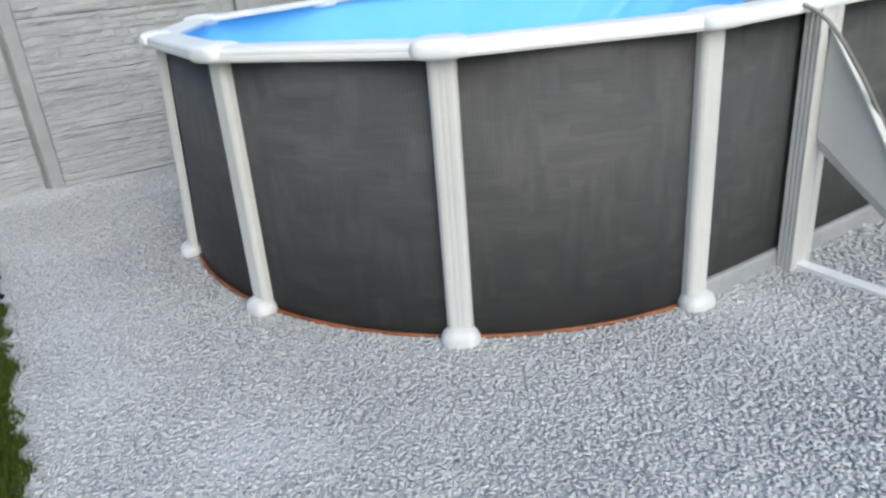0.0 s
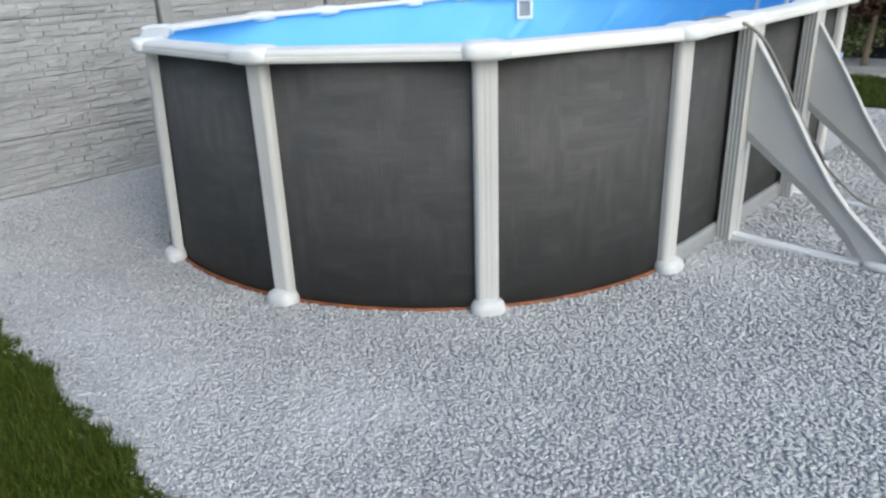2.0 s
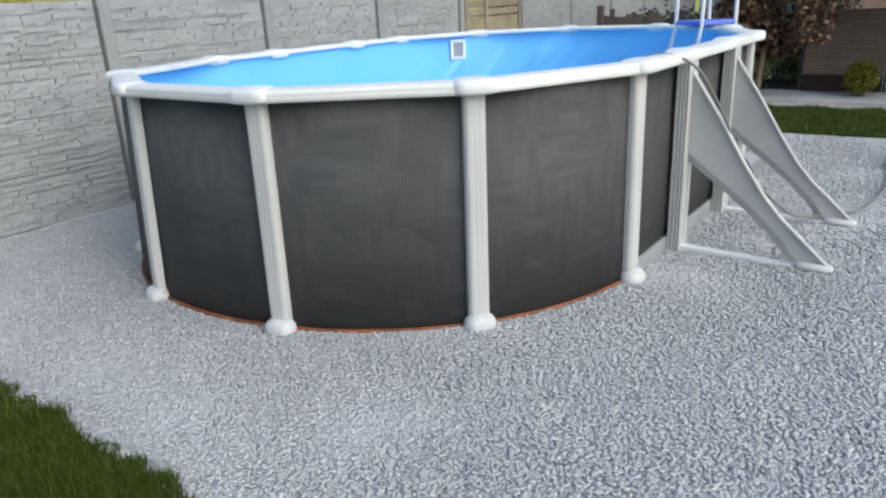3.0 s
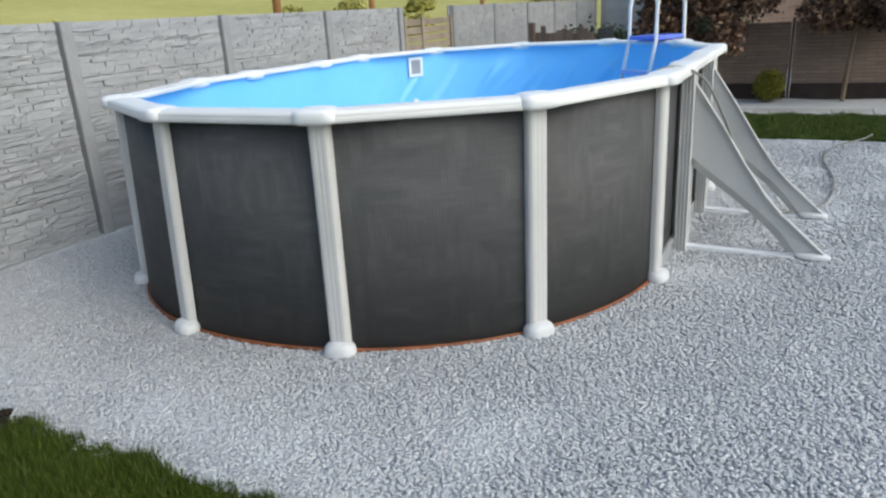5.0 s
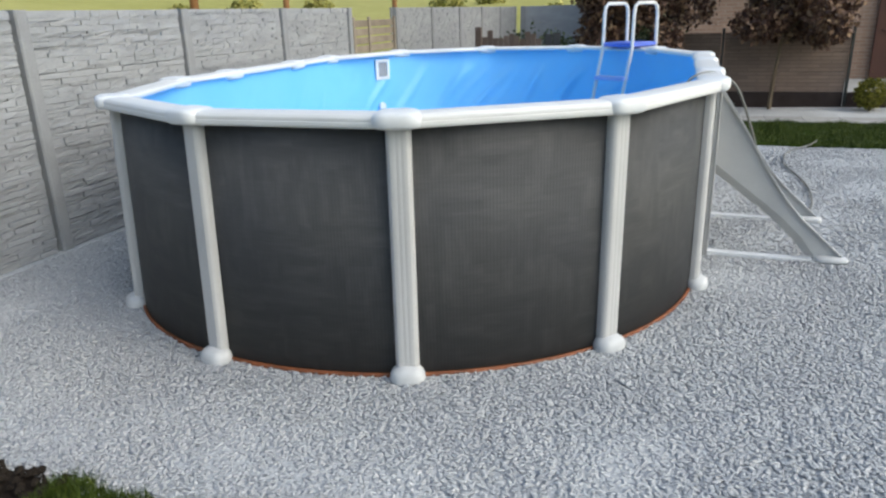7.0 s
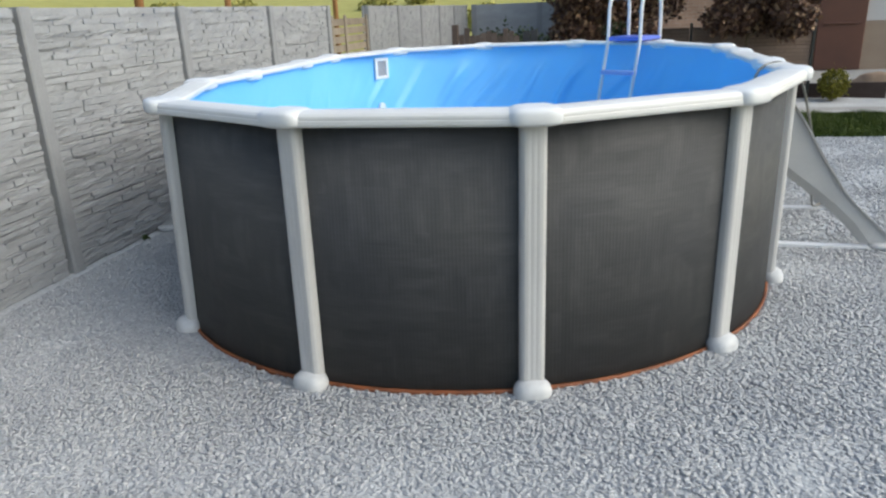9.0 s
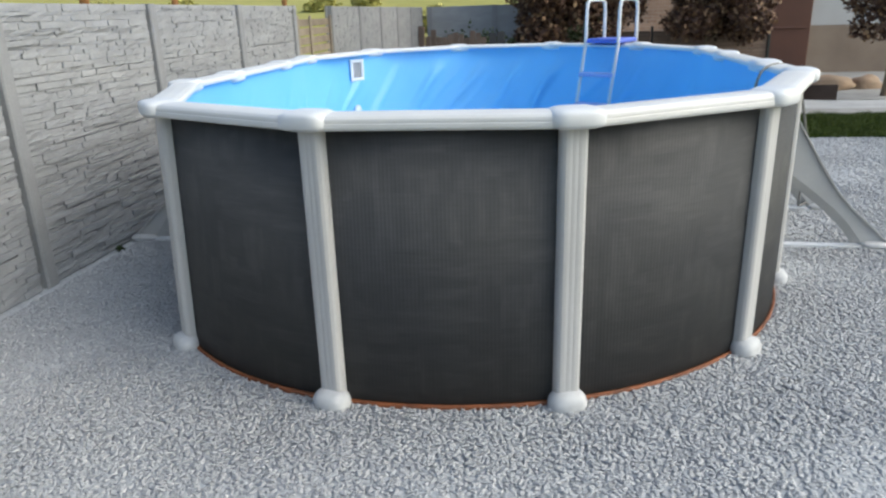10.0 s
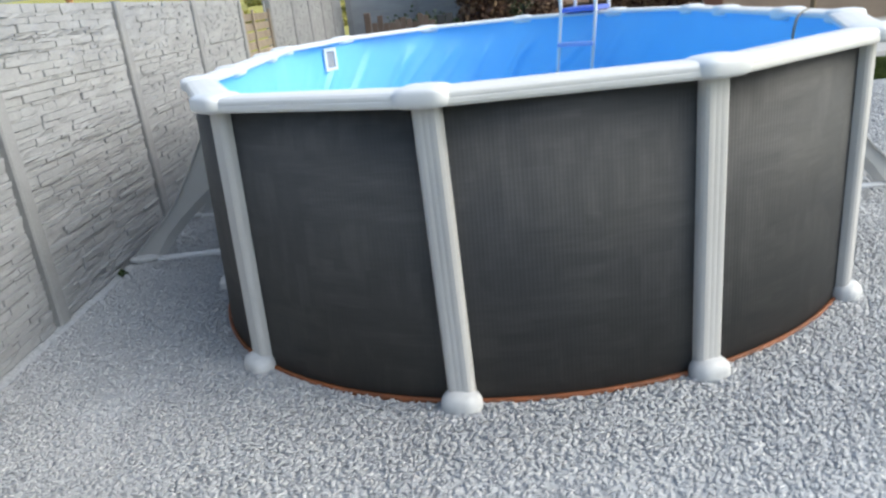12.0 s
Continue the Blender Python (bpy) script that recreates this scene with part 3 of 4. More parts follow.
    part("ground_strap", bm, CAP, column, "white steel strap lying on the gravel")
    bm = rounded(0.105, 0.058, 0.026, 0.8, 0.7)
    part("foot", bm, FOOT_WHITE, column, "flat white plastic foot", True, Matrix.Translation((sx(2.63), y, 0.022)))


for y in RIGHT_Y:
    brace(1, y)
for y in LEFT_Y:
    brace(-1, y)


# skimmer mouth and return jet on the far left of the liner
def on_liner(s, z):
    p, n = oval(s, R_WALL - 0.032, z)
    return Matrix.Translation((p.x, p.y, z)) @ Matrix.Rotation(math.atan2(-n.y, -n.x), 4, "Z")


SKIM_S = ARC + STRAIGHT + R_WALL * radians(27.5)
bm = bmesh.new()
for lo, hi in (((0, -0.09, 0.075), (0.022, 0.09, 0.105)), ((0, -0.09, -0.105), (0.022, 0.09, -0.075)), ((0, -0.09, -0.075), (0.022, -0.058, 0.075)), ((0, 0.058, -0.075), (0.022, 0.09, 0.075))):
    add_box(bm, lo, hi, 0.004)
skim = part("skimmer_frame", bm, CAP, pool, "white square skimmer frame", m=on_liner(SKIM_S, 1.06))
part("skimmer_flap", box_bm((0.001, -0.056, -0.073), (0.010, 0.056, 0.073), 0.003), STRIP, skim, "grey skimmer flap", m=on_liner(SKIM_S, 1.06))
bm = bmesh.new()
add_tube(bm, [(0, 0, 0), (0.02, 0, 0), (0.024, 0, 0)], [0.042, 0.040, 0.028], 20)
part("return_jet", bm, CAP, pool, "round white return fitting", m=on_liner(SKIM_S - 0.02, 0.67))


# ---- ladder over the rim ----
LAD = Vector((1.10, 3.06, 0))
LU, LW = Vector((0.545, 0.838, 0)), Vector((0.838, -0.545, 0))
ladder = thing("pool_ladder", LAD, "white tube A-frame ladder with blue plastic steps straddling the rim", "ladder")


def lad(u, w, z):
    return LAD + LU * u + LW * w + Vector((0, 0, z))


for w in (-0.18, 0.18):
    pts = [lad(-0.52, w, 0.03), lad(-0.205, w, 1.24), lad(-0.20, w, 1.56), lad(-0.185, w, 1.635), lad(-0.14, w, 1.665), lad(0.12, w, 1.665), lad(0.165, w, 1.635), lad(0.18, w, 1.56), lad(0.185, w, 1.24), lad(0.50, w, 0.0)]
    part("side_rail", tube_bm(pts, 0.0175, 12), RAIL, ladder, "white bent tube side rail", True)


def step_mesh(u, z, deep, wide, high):
    bm = bmesh.new()
    add_box(bm, (-deep / 2, -wide / 2, -high / 2), (deep / 2, wide / 2, high / 2), 0.010, 2)
    m = Matrix.Translation(lad(u, 0, z)) @ Matrix.Rotation(math.atan2(LU.y, LU.x), 4, "Z")
    return bm, m


bm, m = step_mesh(-0.01, 1.272, 0.41, 0.385, 0.042)
part("platform", bm, BLUE_PLASTIC, ladder, "blue plastic top platform", m=m)
for z in (0.95, 0.66, 0.37):
    for side in (-1, 1):
        u = side * (0.205 + (1.24 - z) * 0.262)
        bm, m = step_mesh(u, z, 0.10, 0.37, 0.042)
        part("step", bm, STEP_BLUE, ladder, m=m)

# ---- hose ----
hose_pts = smooth_path([(1.55, -0.22, 0.72), (1.60, -0.17, 1.02), (1.645, -0.12, 1.19), (1.72, -0.06, 1.238), (1.82, 0.02, 1.232), (1.935, 0.10, 1.15), (2.03, 0.205, 0.95), (2.12, 0.325, 0.70), (2.21, 0.55, 0.42), (2.34, 0.92, 0.14), (2.44, 1.16, 0.05), (2.57, 1.30, 0.06), (2.70, 1.55, 0.03), (2.78, 2.05, 0.024), (2.79, 2.60, 0.024), (2.72, 3.35, 0.024), (2.81, 3.95, 0.026), (2.96, 4.24, 0.03), (3.12, 4.44, 0.04), (3.22, 4.62, 0.06)], 8)
hose = tagged(put("garden_hose", mesh_of("garden_hose", tube_bm(hose_pts, 0.0082, 10), HOSE, True)), "grey garden hose hung over the rim and trailing across gravel", "hose")
mid = len(hose_pts) * 8 // 20
part("coupling", tube_bm(hose_pts[mid - 2:mid + 3], [0.012, 0.020, 0.021, 0.020, 0.012], 12), DARK_POST, hose, "black plastic hose coupling", True)


# ---- concrete fence ----
def relief_mesh(width, high, seed):
    """A cast slab: thin courses of split-stone ledges, each its own depth. x out of the slab, y along, z up."""
    rng = random.Random(seed)
    vs, fs = [], []

    def quad(*p):
        k = len(vs)
        vs.extend(p)
        fs.append((k, k + 1, k + 2, k + 3))

    quad((-0.045, 0, 0), (-0.045, 0, high), (-0.045, width, high), (-0.045, width, 0))
    quad((-0.004, 0, 0), (-0.004, width, 0), (-0.004, width, high), (-0.004, 0, high))
    for y in (0, width):
        quad((-0.045, y, 0), (-0.004, y, 0), (-0.004, y, high), (-0.045, y, high))
    quad((-0.045, 0, high), (-0.004, 0, high), (-0.004, width, high), (-0.045, width, high))
    z = 0.003
    while z < high - 0.015:
        h = rng.choice((0.018, 0.024, 0.030, 0.036, 0.044))
        if high - 0.003 - z - h < 0.02:
            h = high - 0.003 - z
        y = 0.0
        while y < width - 0.01:
            w = rng.uniform(0.09, 0.34)
            if width - y - w < 0.08:
                w = width - y
            d = rng.choice((0.003, 0.006, 0.009, 0.012, 0.017)) + rng.uniform(-0.002, 0.003)
            cols = max(2, int(w / 0.07))
            g, gz = 0.003, rng.uniform(0.001, 0.005)
            skew = rng.uniform(-0.004, 0.004)
            lower, upper = [], []
            for c in range(cols + 1):
                f = c / cols
                yy = y + g + (w - 2 * g) * f
                e = 0.7 if c in (0, cols) else 1.0
                zl, zu = z + gz * 0.5 + skew * f + rng.uniform(-0.002, 0.002), z + h - gz * 0.5 + skew * f + rng.uniform(-0.002, 0.002)
                lower.append((d * e + rng.uniform(-0.004, 0.003), yy, zl))
                upper.append((d * e + rng.uniform(-0.003, 0.006), yy, zu))
            k = len(vs)
            vs.extend(lower + upper + [(-0.006, p[1], p[2]) for p in lower] + [(-0.006, p[1], p[2]) for p in upper])
            m = cols + 1
            for c in range(cols):
                fs.append((k + c, k + c + 1, k + m + c + 1, k + m + c))
                fs.append((k + 2 * m + c, k + 2 * m + c + 1, k + c + 1, k + c))
                fs.append((k + m + c, k + m + c + 1, k + 3 * m + c + 1, k + 3 * m + c))
            fs.append((k, k + m, k + 3 * m, k + 2 * m))
            fs.append((k + cols, k + 2 * m + cols, k + 3 * m + cols, k + m + cols))
            y += w
        z += h
    return raw_mesh("slab", vs, fs, CONCRETE_PANEL)


BAY, SLAB = 1.76, 0.430
RELIEFS = [relief_mesh(BAY - 0.142, SLAB - 0.002, k) for k in range(6)]


def fence_post_mesh():
    bm = bmesh.new()
    prof = [(-0.10, -0.092), (-0.078, -0.092), (-0.078, -0.053), (-0.010, -0.053), (0.0, -0.043), (0.0, 0.043), (-0.010, 0.053), (-0.10, 0.053)]
    add_prism(bm, prof, lambda u, v, s: (u, v, s), -0.05, FENCE_TOP - 0.004)
    return mesh_of("fence_post", bm, CONCRETE_POST)


FENCE_POST = fence_post_mesh()
fence = thing("concrete_fence", (FENCE_X, -0.71, 0), "tall grey cast-concrete fence with split-stone relief slabs", "fence", kind="structure")
rng = random.Random(5)


def fence_run(start, direction, bays, parent, skip=()):
    ang = math.atan2(direction.y, direction.x) - math.pi / 2
    rot = Matrix.Rotation(ang, 4, "Z")
    for i in range(bays + 1):
        put("fence_post", FENCE_POST, parent, Matrix.Translation(start + direction * BAY * i) @ rot)
        if i == bays or i in skip:
            continue
        for j in range(4):
            at = start + direction * (BAY * i + 0.051)
            put("slab", rng.choice(RELIEFS), parent, Matrix.Translation((at.x, at.y, 0.005 + SLAB * j)) @ rot @ Matrix.Translation((-0.022, 0, 0)))


fence_run(Vector((FENCE_X, -0.71 - 4 * BAY, 0)), Vector((0, 1, 0)), 13, fence, (7,))
back_fence = thing("concrete_fence", (FENCE_X + 0.1, 15.2, 0), "grey cast-concrete back fence with relief slabs", "fence", kind="structure")
fence_run(Vector((0.97, 15.25, 0)), Vector((-1, 0, 0)), 2, back_fence)


# ---- garden gate in the fence ----
gate = thing("garden_gate", (FENCE_X - 0.05, 5.48, 0), "weathered wooden slat gate in the concrete fence", "gate")
GY0, GY1 = -0.71 + 3 * BAY + 0.075, -0.71 + 3 * BAY + BAY - 0.075
for k in range(13):
    z = 0.06 + 0.117 * k
    part("slat", box_bm((FENCE_X - 0.06, GY0 + 0.01, z), (FENCE_X - 0.04, GY1 - 0.01, z + 0.092), 0.003), TIMBER, gate)
for y in (GY0 + 0.02, 0.5 * (GY0 + GY1) - 0.25, GY1 - 0.08):
    part("stile", box_bm((FENCE_X - 0.038, y, 0.03), (FENCE_X - 0.012, y + 0.06, 1.60), 0.004), TIMBER, gate, "pale upright gate stile")


# ---- low brown screen at the back ----
screen = thing("wooden_screen", (-0.85, 6.2, 0), "low dark brown wooden screen with jagged top edge", "fence")
rng = random.Random(8)
for k in range(11):
    x = -1.30 + 0.083 * k
    h = 1.27 + 0.05 * math.sin(k * 1.7) + rng.uniform(-0.03, 0.03)
    part("board", box_bm((x, 6.20, 0.02), (x + 0.078, 6.222, h), 0.004), BROWN_WOOD, screen)
for z in (0.35, 0.95):
    part("crossbar", box_bm((-1.32, 6.17, z), (-0.38, 6.198, z + 0.07), 0.004), BROWN_WOOD, screen)
part("end_post", box_bm((-1.40, 6.15, 0), (-1.31, 6.24, 1.40), 0.008), BROWN_WOOD, screen)
screen2 = thing("board_screen", (-0.1, 6.4, 0), "dark grey upright board screen", "fence")
for k in range(2):
    x = -0.36 + 0.12 * k
    part("board", box_bm((x, 6.34, 0.02), (x + 0.112, 6.36, 1.27 + 0.02 * (k % 2)), 0.004), GREY_BOARD, screen2)


# ---- brown fence, house and yard behind ----
brown = thing("brick_pattern_fence", (3.2, 8.02, 0), "brown brick-pattern concrete fence with dark plinth and posts", "fence", kind="structure")
for x in (1.13, 2.25, 4.12):
    part("post", box_bm((x - 0.02, 7.965, 0), (x + 0.02, 8.02, 1.26), 0.004), DARK_POST, brown)
for x0, x1 in ((1.16, 2.22), (2.28, 4.09)):
    part("plinth", box_bm((x0, 7.985, -0.02), (x1, 8.035, 0.26), 0.006), PLINTH, brown)
    for k in range(3):
        part("panel", box_bm((x0, 7.99, 0.264 + 0.31 * k), (x1, 8.03, 0.264 + 0.31 * k + 0.306), 0.006), BLOCK, brown)
part("plinth", box_bm((4.15, 7.985, -0.02), (5.3, 8.035, 0.26), 0.006), PLINTH, brown)

house = thing("brick_house", (4.0, 15.5, 0), "brown brick house standing behind the garden fence", "house")
part("wall", box_bm((0.40, 13.0, 0), (6.50, 18.0, 3.4)), BRICK, house)
bm = bmesh.new()
a = [bm.verts.new(p) for p in ((0.0, 12.6, 3.35), (14.5, 12.6, 3.35), (14.5, 18.4, 3.35), (0.0, 18.4, 3.35))]
b = [bm.verts.new(p) for p in ((2.8, 15.5, 5.4), (11.7, 15.5, 5.4))]
for f in ((a[0], a[1], b[1], b[0]), (a[2], a[3], b[0], b[1]), (a[1], a[2], b[1]), (a[3], a[0], b[0]), (a[3], a[2], a[1], a[0])):
    bm.faces.new(f)
part("roof", bm, ROOF, house)
door = part("door", box_bm((5.50, 12.90, 0.03), (6.46, 12.997, 2.5), 0.01), RED_BROWN, house, "red-brown painted door")
part("handle_rail", tube_bm([(5.62, 12.87, 1.02), (6.34, 12.87, 1.02)], 0.02, 8), RED_BROWN, door)
part("plaster_wall", box_bm((6.504, 13.02, 1.05), (14.0, 18.0, 3.34)), RENDER_W, house, "pale plastered wall")
part("beige_base", box_bm((6.504, 13.0, 0), (14.0, 18.0, 1.047)), RENDER_B, house, "beige plastered lower wall")

def boulder(at, size, seed, label):
    bm = bmesh.new()
    bmesh.ops.create_icosphere(bm, subdivisions=3, radius=1.0)
    for v in bm.verts:
        k = 1 + 0.28 * noise.noise(v.co * 1.3 + Vector((seed, 0, 0))) + 0.1 * noise.noise(v.co * 4)
        v.co = Vector((v.co.x * size[0] * k, v.co.y * size[1] * k, max(v.co.z * size[2] * k, -0.4 * size[2])))
    tagged(put("boulder", mesh_of("boulder", bm, BOULDER, True), None, Matrix.Translation(at)), label, "boulder")


boulder((5.72, 9.6, 0.09), (0.44, 0.30, 0.20), 2.0, "rounded tan landscape boulder behind the border")
boulder((6.45, 9.7, 0.07), (0.30, 0.24, 0.17), 7.0, "small tan landscape boulder behind the border")


# ---- plants ----
def leaf_cloud(name, blobs, count, size, material, seed, shell=0.55):
    """Many small bent leaves scattered through ellipsoid clumps (x, y, z, rx, ry, rz)."""
    r = np.random.RandomState(seed)
    blobs = np.array(blobs, float)
    vol = blobs[:, 3] * blobs[:, 4] * blobs[:, 5]
    pick = r.choice(len(blobs), count, p=vol / vol.sum())
    d = r.normal(size=(count, 3))
    d /= np.linalg.norm(d, axis=1)[:, None]
    rad = shell + (1 - shell) * r.rand(count) ** 0.6
    rad *= 1 + 0.12 * r.normal(size=count)
    c = blobs[pick, :3] + d * rad[:, None] * blobs[pick, 3:]
    t = r.normal(size=(count, 3)) + d * 0.4
    t[:, 2] -= 0.3
    t /= np.linalg.norm(t, axis=1)[:, None]
    s = np.cross(t, r.normal(size=(count, 3)))
    s /= np.linalg.norm(s, axis=1)[:, None]
    nn = np.cross(t, s)
    L = size * r.uniform(0.6, 1.35, count)[:, None]
    w = L * r.uniform(0.30, 0.42, count)[:, None]
    v = np.stack([c - t * L * 0.5, c + s * w + nn * L * 0.06, c + t * L * 0.5 - nn * L * 0.12, c - s * w + nn * L * 0.06], 1).reshape(-1, 3)
    k = np.arange(count) * 4
    f = np.concatenate([np.stack([k, k + 1, k + 2], 1), np.stack([k, k + 2, k + 3], 1)])
    return raw_mesh(name, v.tolist(), f.tolist(), material)


def tree(at, blobs, leaves, size, lean, height, seed, label, thick=0.045):
    t = thing("tree", at, label, "tree")
    r = random.Random(seed)
    at = Vector(at)
    bm = bmesh.new()
    top = at + Vector((lean[0], lean[1], height))
    path = smooth_path([at - Vector((0, 0, 0.05)), at.lerp(top, 0.35) + Vector((r.uniform(-0.02, 0.02), 0, 0)), at.lerp(top, 0.7), top], 4)
    add_tube(bm, path, [thick * (1 - 0.45 * i / (len(path) - 1)) for i in range(len(path))], 10)
    for b in blobs:
        e = Vector(b[:3]) + Vector((r.uniform(-0.1, 0.1), r.uniform(-0.1, 0.1), 0.1))
        s = at.lerp(top, r.uniform(0.75, 1.0))
        mid = s.lerp(e, 0.5) + Vector((0, 0, 0.12))
        add_tube(bm, smooth_path([s, mid, e], 4), [thick * 0.36 * (1 - 0.8 * i / 8) for i in range(9)], 6)
    part("trunk", bm, BARK, t, smooth=True)
    put("crown", leaf_cloud("crown", blobs, leaves, size, LEAF_RED, seed), t, label="dark purple-brown leafy crown")
    return t


def crown_blobs(cx, cy, cz, rx, rz, n, seed, small=0.42):
    r = random.Random(seed)
    out = []
    for k in range(n):
        a, q, h = 2 * math.pi * (k * 0.382 + r.uniform(-0.05, 0.05)), math.sqrt((k + 0.5) / n), r.uniform(-1, 1)
        out.append((cx + rx * q * math.cos(a) * math.sqrt(max(0.1, 1 - h * h * 0.6)), cy + rx * q * math.sin(a) * math.sqrt(max(0.1, 1 - h * h * 0.6)), cz + rz * h, rx * small * r.uniform(0.7, 1.15), rx * small * r.uniform(0.7, 1.15), rz * small * r.uniform(0.7, 1.1)))
    return out


tree((0.68, 7.30, 0), crown_blobs(0.85, 7.45, 1.72, 0.88, 0.92, 22, 3), 15000, 0.085, (0.10, 0.05), 1.35, 3, "small garden tree with dark purple-brown leaves over gravel")
tree((3.01, 7.72, 0), crown_blobs(3.15, 7.7, 1.98, 0.85, 0.80, 22, 4), 15000, 0.085, (0.08, 0.0), 1.30, 4, "slim garden tree with purple-brown crown by the fence", 0.036)
tree((6.25, 8.50, 0), crown_blobs(6.25, 8.50, 1.85, 0.90, 0.70, 14, 6), 7000, 0.085, (0.05, 0.0), 1.4, 6, "small purple-leaved tree before the pale house wall", 0.06)


def ball_bush(at, r, seed):
    t = thing("ball_bush", at, "clipped round yellow-green bush on white gravel", "bush", group="round border bushes")
    put("foliage", leaf_cloud("foliage", [(at[0], at[1], at[2] + r * 1.15, r * 0.95, r * 0.95, r)], 2600, 0.035, LEAF_LIME, seed, 0.75), t)
    bm = bmesh.new()
    add_tube(bm, [(at[0], at[1], at[2] - 0.02), (at[0], at[1], at[2] + r)], 0.018, 8)
    part("stem", bm, BARK, t)


ball_bush((2.0, 7.55, 0.03), 0.22, 11)
ball_bush((4.40, 7.62, 0.03), 0.22, 12)

tagged(put("shrub", leaf_cloud("shrub", [(0.05, 7.6, 0.6, 0.55, 0.4, 0.6), (-0.35, 7.4, 0.75, 0.4, 0.35, 0.5), (0.35, 7.9, 0.45, 0.4, 0.3, 0.45)], 4500, 0.06, LEAF_PALE, 21)), "loose pale green shrub behind the pool", "shrub")
tagged(put("shrub", leaf_cloud("shrub", [(1.15, 9.0, 0.7, 0.6, 0.5, 0.8), (0.7, 9.3, 0.8, 0.5, 0.4, 0.9)], 4500, 0.07, LEAF_GREEN, 22)), "dark green shrub beside the brick house", "shrub")
tagged(put("shrub", leaf_cloud("shrub", [(-0.7, 7.1, 0.75, 0.75, 0.3, 0.55)], 2500, 0.06, LEAF_GREEN, 23)), "dark green shrub behind the wooden screen", "shrub")

# meadow shrubs beyond the fence
r = random.Random(31)
far = []
for k in range(20):
    a = radians(r.uniform(88, 178))
    d = r.uniform(34, 70)
    x, y = d * math.cos(a), d * math.sin(a)
    g = 6.4 * smooth((max(-x - 4, y - 18, 0) - 6) / 80)
    s = r.uniform(0.35, 0.85)
    far.append((x, y, g + s * 0.5, s * r.uniform(1, 2.2), s * r.uniform(1, 2), s))
tagged(put("meadow_shrubs", leaf_cloud("meadow_shrubs", far, 12000, 0.40, LEAF_WILD, 33, 0.6)), "yellow-green wild shrubs on the far meadow", "shrub", kind="stuff")

for x, y, h in ((-8.2, 8.6, 4.6), (-9.4, 14.5, 4.8), (-8.6, 21.0, 4.8)):
    p = thing("wooden_pole", (x, y, 0), "weathered brown wooden pole beyond the fence", "pole", group="meadow poles")
    part("shaft", tube_bm([(x, y, -0.3), (x, y, h)], [0.10, 0.08], 10), POLE, p, smooth=True)


# ---- grass blades ----
def blades(name, x0, x1, y0, y1, z, count, high, wide, seed, label):
    r = np.random.RandomState(seed)
    x, y = r.uniform(x0, x1, count), r.uniform(y0, y1, count)
    y = np.where(r.rand(count) < 0.06, y + r.normal(size=count) * 0.03, y)
    a, b = r.uniform(0, 2 * np.pi, count), r.uniform(0, 2 * np.pi, count)
    h = high * r.uniform(0.5, 1.25, count) * (1 + 0.35 * np.sin(x * 9 + 1.3 * np.sin(y * 11)))
    y = y + 0.022 * np.sin(x * 23 + 2 * np.sin(x * 7))
    ln = h * r.uniform(0.1, 0.7, count)
    base = np.stack([x, y, np.full(count, z)], 1)
    side = np.stack([np.cos(a), np.sin(a), np.zeros(count)], 1) * wide * 0.5
    tip = base + np.stack([np.cos(b) * ln, np.sin(b) * ln, h], 1)
    v = np.stack([base - side, base + side, tip], 1).reshape(-1, 3)
    f = np.arange(count * 3).reshape(-1, 3)
    return tagged(put(name, raw_mesh(name, v.tolist(), f.tolist(), GRASS)), label, "grass", kind="stuff")


blades("grass", 2.4, 8.9, -6.0, LAWN_Y + 0.01, -0.005, 150000, 0.050, 0.016, 43, "short green lawn grass beside the gravel")
blades("grass", LAWN_X - 0.02, 2.4, -6.0, LAWN_Y - 1.3, -0.005, 70000, 0.050, 0.011, 44, "short green lawn grass beside the gravel")
blades("grass", LAWN_X - 0.02, 2.4, LAWN_Y - 1.3, LAWN_Y + 0.015, -0.005, 130000, 0.048, 0.0060, 41, "short green lawn grass beside the gravel")
blades("grass", LAWN_X - 0.02, 8.9, -9.0, -6.0, -0.005, 150000, 0.065, 0.020, 45, "short green lawn grass beside the gravel")
blades("grass", 0.2, 8.5, 4.49, 6.30, 0.012, 90000, 0.05, 0.010, 42, "mown green grass of the strip behind the pool")

# ---- soil clods and weeds ----
rc = random.Random(61)
vs, fs = [], []
for k in range(420):
    x, y = rc.uniform(-2.2, LAWN_X + 0.03), LAWN_Y - abs(rc.gauss(0, 0.22)) + 0.02
    s = rc.uniform(0.008, 0.032)
    b = len(vs)
    for dx, dy, dz in ((1, 0, 0), (-1, 0, 0), (0, 1, 0), (0, -1, 0), (0, 0, 1), (0, 0, -1)):
        vs.append((x + s * dx * rc.uniform(0.6, 1.3), y + s * dy * rc.uniform(0.6, 1.3), 0.03 + s * dz * rc.uniform(0.5, 1.0)))
    fs += [(b, b + 2, b + 4), (b + 2, b + 1, b + 4), (b + 1, b + 3, b + 4), (b + 3, b, b + 4), (b + 2, b, b + 5), (b + 1, b + 2, b + 5), (b + 3, b + 1, b + 5), (b, b + 3, b + 5)]
tagged(put("soil_clods", raw_mesh("soil_clods", vs, fs, SOIL)), "dark crumbled soil clods along the gravel edge", "soil", kind="stuff")
for x, y, s in ((-2.68, -0.02, 0.035), (-2.69, 0.62, 0.022)):
    tagged(put("weed", leaf_cloud("weed", [(x, y, s * 0.5, s, s, s * 0.7)], 60, 0.028, LEAF_GREEN, int(1000 * s) + 3, 0.1)), "small green weed tuft at the fence foot", "weed", group="fence weeds")

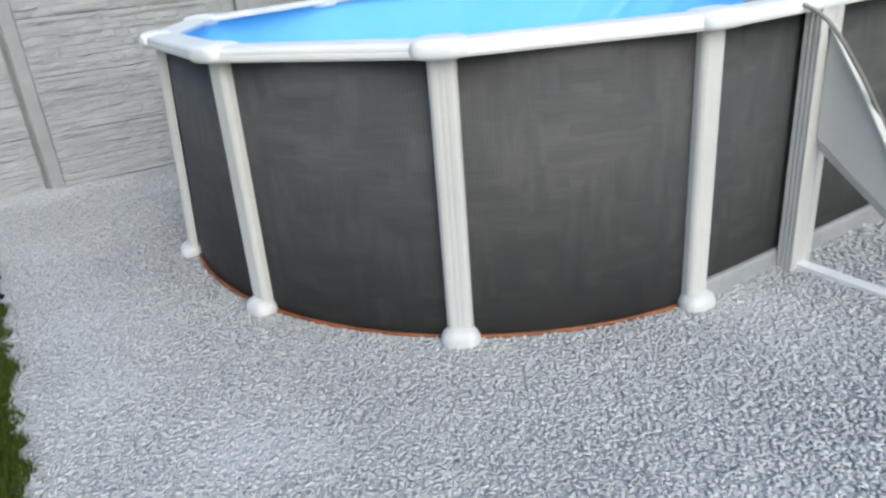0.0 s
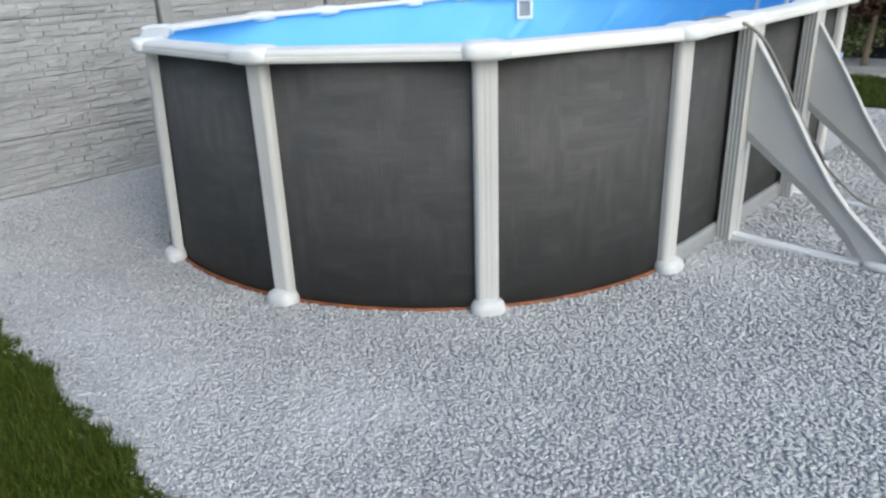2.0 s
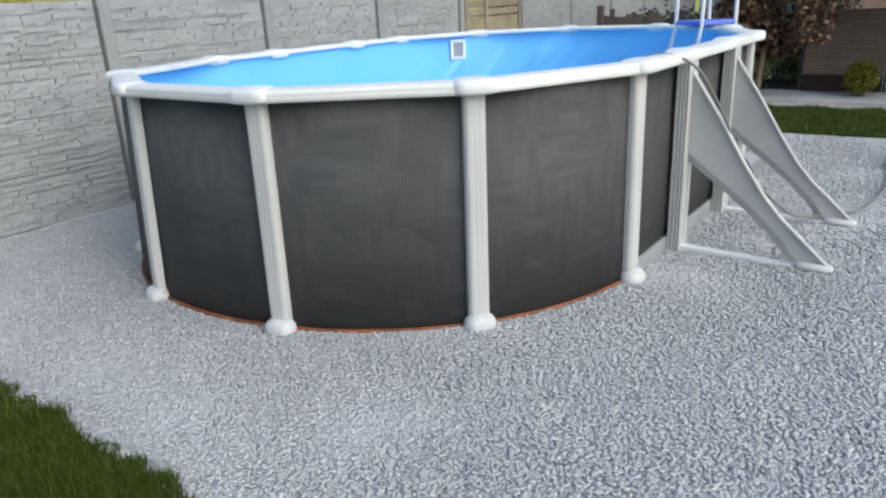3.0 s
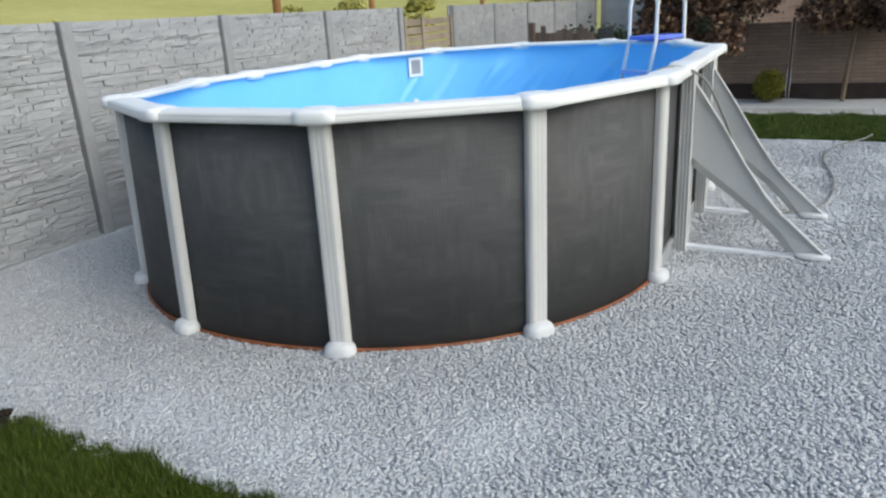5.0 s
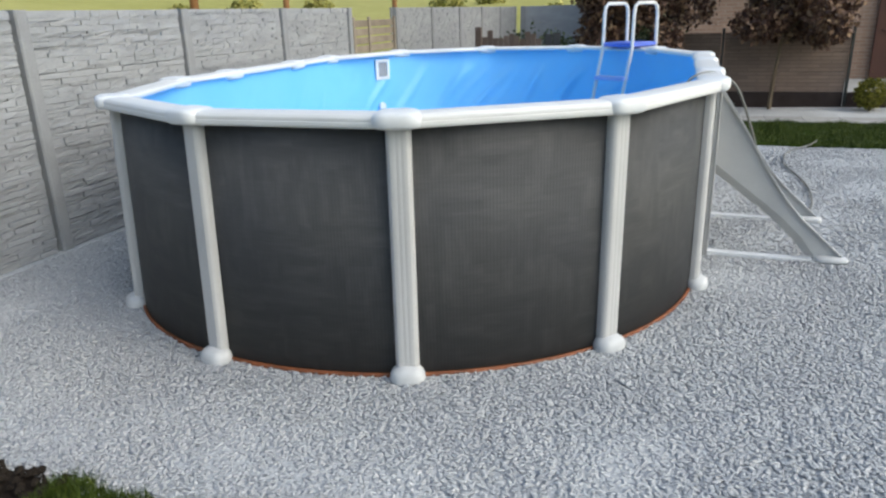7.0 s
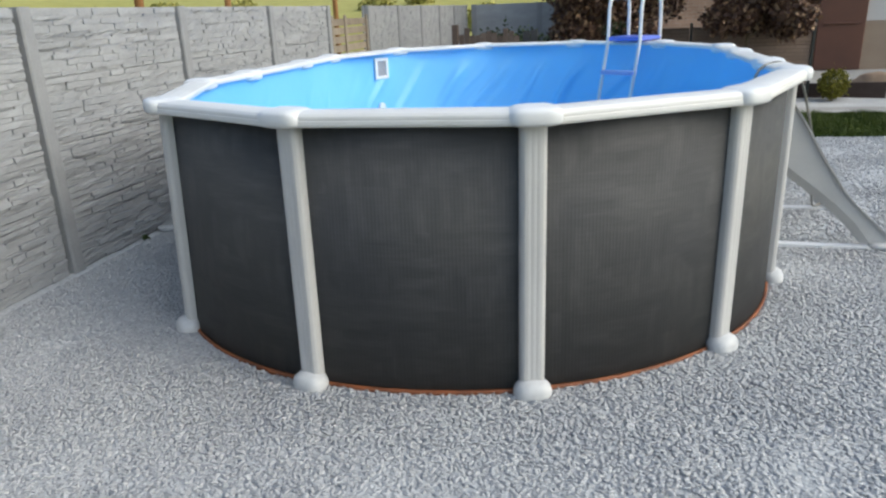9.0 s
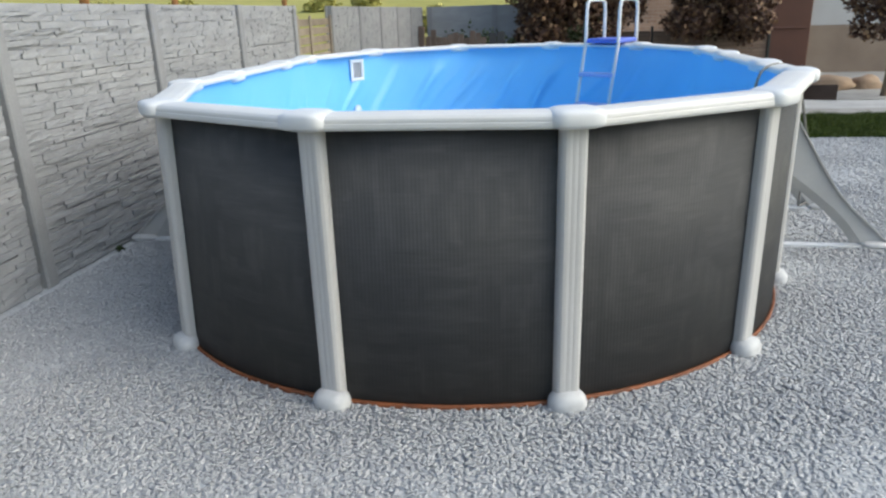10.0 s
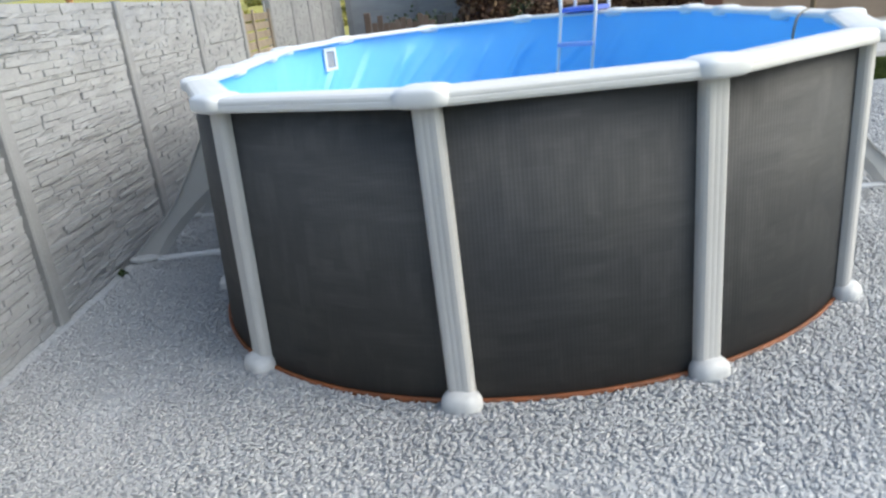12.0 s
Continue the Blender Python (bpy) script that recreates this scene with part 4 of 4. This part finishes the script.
# ---- border kerb slabs ----
border = thing("paving_strip", (3.5, 6.58, 0), "row of grey concrete slabs between lawn and white gravel", "paving", kind="structure")
SLAB_MESH = mesh_of("paving_slab", box_bm((-0.248, -0.265, -0.05), (0.248, 0.265, 0.034), 0.006), PAVER)
for k in range(18):
    put("paving_slab", SLAB_MESH, border, Matrix.Translation((0.1 + 0.5 * k, 6.58, 0)))


# ---- loose stones of the gravel ----
def chips(name, zones, seed):
    r = np.random.RandomState(seed)
    pts, size = [], []
    for x0, x1, y0, y1, per, s in zones:
        n = int((x1 - x0) * (y1 - y0) * per)
        pts.append(np.stack([r.uniform(x0, x1, n), r.uniform(y0, y1, n)], 1))
        size.append(np.full(n, s))
    p, size = np.concatenate(pts), np.concatenate(size)
    p[:, 1] += np.where(p[:, 1] < LAWN_Y + 0.08, r.normal(0, 0.028, len(p)), 0)
    yc = np.clip(p[:, 1], C_NEAR, C_FAR)
    dev = np.degrees(np.arctan2(p[:, 0], yc - p[:, 1] + 1e-9))
    out = np.where(p[:, 1] < C_NEAR + 1.0, 0.145 * np.exp(-((dev + 45) / 42) ** 2), 0.0)
    keep = np.hypot(p[:, 0], p[:, 1] - yc) > R_WALL + 0.022 + out
    p, size = p[keep], size[keep]
    n = len(p)
    corner = np.array([(x, y, z) for z in (-1, 1) for y in (-1, 1) for x in (-1, 1)], float)
    shape = corner[None] * (1 + r.uniform(-0.42, 0.25, (n, 8, 3)))
    half = size[:, None] * np.stack([r.uniform(0.45, 1.10, n), r.uniform(0.28, 0.58, n), r.uniform(0.14, 0.28, n)], 1)
    v = shape * half[:, None, :]
    tilt, roll, yaw = r.normal(0, 0.11, n), r.normal(0, 0.11, n), r.uniform(0, 2 * np.pi, n)
    c, s = np.cos(tilt)[:, None], np.sin(tilt)[:, None]
    v = np.stack([v[..., 0], v[..., 1] * c - v[..., 2] * s, v[..., 1] * s + v[..., 2] * c], -1)
    c, s = np.cos(roll)[:, None], np.sin(roll)[:, None]
    v = np.stack([v[..., 0] * c + v[..., 2] * s, v[..., 1], -v[..., 0] * s + v[..., 2] * c], -1)
    c, s = np.cos(yaw)[:, None], np.sin(yaw)[:, None]
    v = np.stack([v[..., 0] * c - v[..., 1] * s, v[..., 0] * s + v[..., 1] * c, v[..., 2]], -1)
    z = 0.003 + r.uniform(-0.003, 0.006, n)
    v += np.concatenate([p, z[:, None]], 1)[:, None, :]
    quads = np.array([(0, 2, 3, 1), (4, 5, 7, 6), (0, 1, 5, 4), (2, 6, 7, 3), (0, 4, 6, 2), (1, 3, 7, 5)])
    f = (np.arange(n)[:, None, None] * 8 + quads[None]).reshape(-1)
    me = bpy.data.meshes.new(name)
    me.vertices.add(n * 8)
    me.vertices.foreach_set("co", v.reshape(-1).astype(np.float32))
    me.loops.add(len(f))
    me.loops.foreach_set("vertex_index", f.astype(np.int32))
    me.polygons.add(n * 6)
    me.polygons.foreach_set("loop_start", np.arange(0, n * 24, 4, dtype=np.int32))
    me.update(calc_edges=True)
    me.materials.append(STONE)
    return me


ZONES = [(-2.66, 3.6, LAWN_Y, 0.4, 6900, 0.0122), (3.6, 8.9, LAWN_Y, 0.4, 2000, 0.015), (-2.66, -1.7, 0.4, 4.45, 2600, 0.015), (1.7, 8.9, 0.4, 4.48, 1900, 0.015), (-1.7, 1.7, 3.2, 4.48, 500, 0.02)]
tagged(put("gravel_stones", chips("gravel_stones", ZONES, 51)), "loose white and grey crushed marble chips", "gravel", kind="stuff")
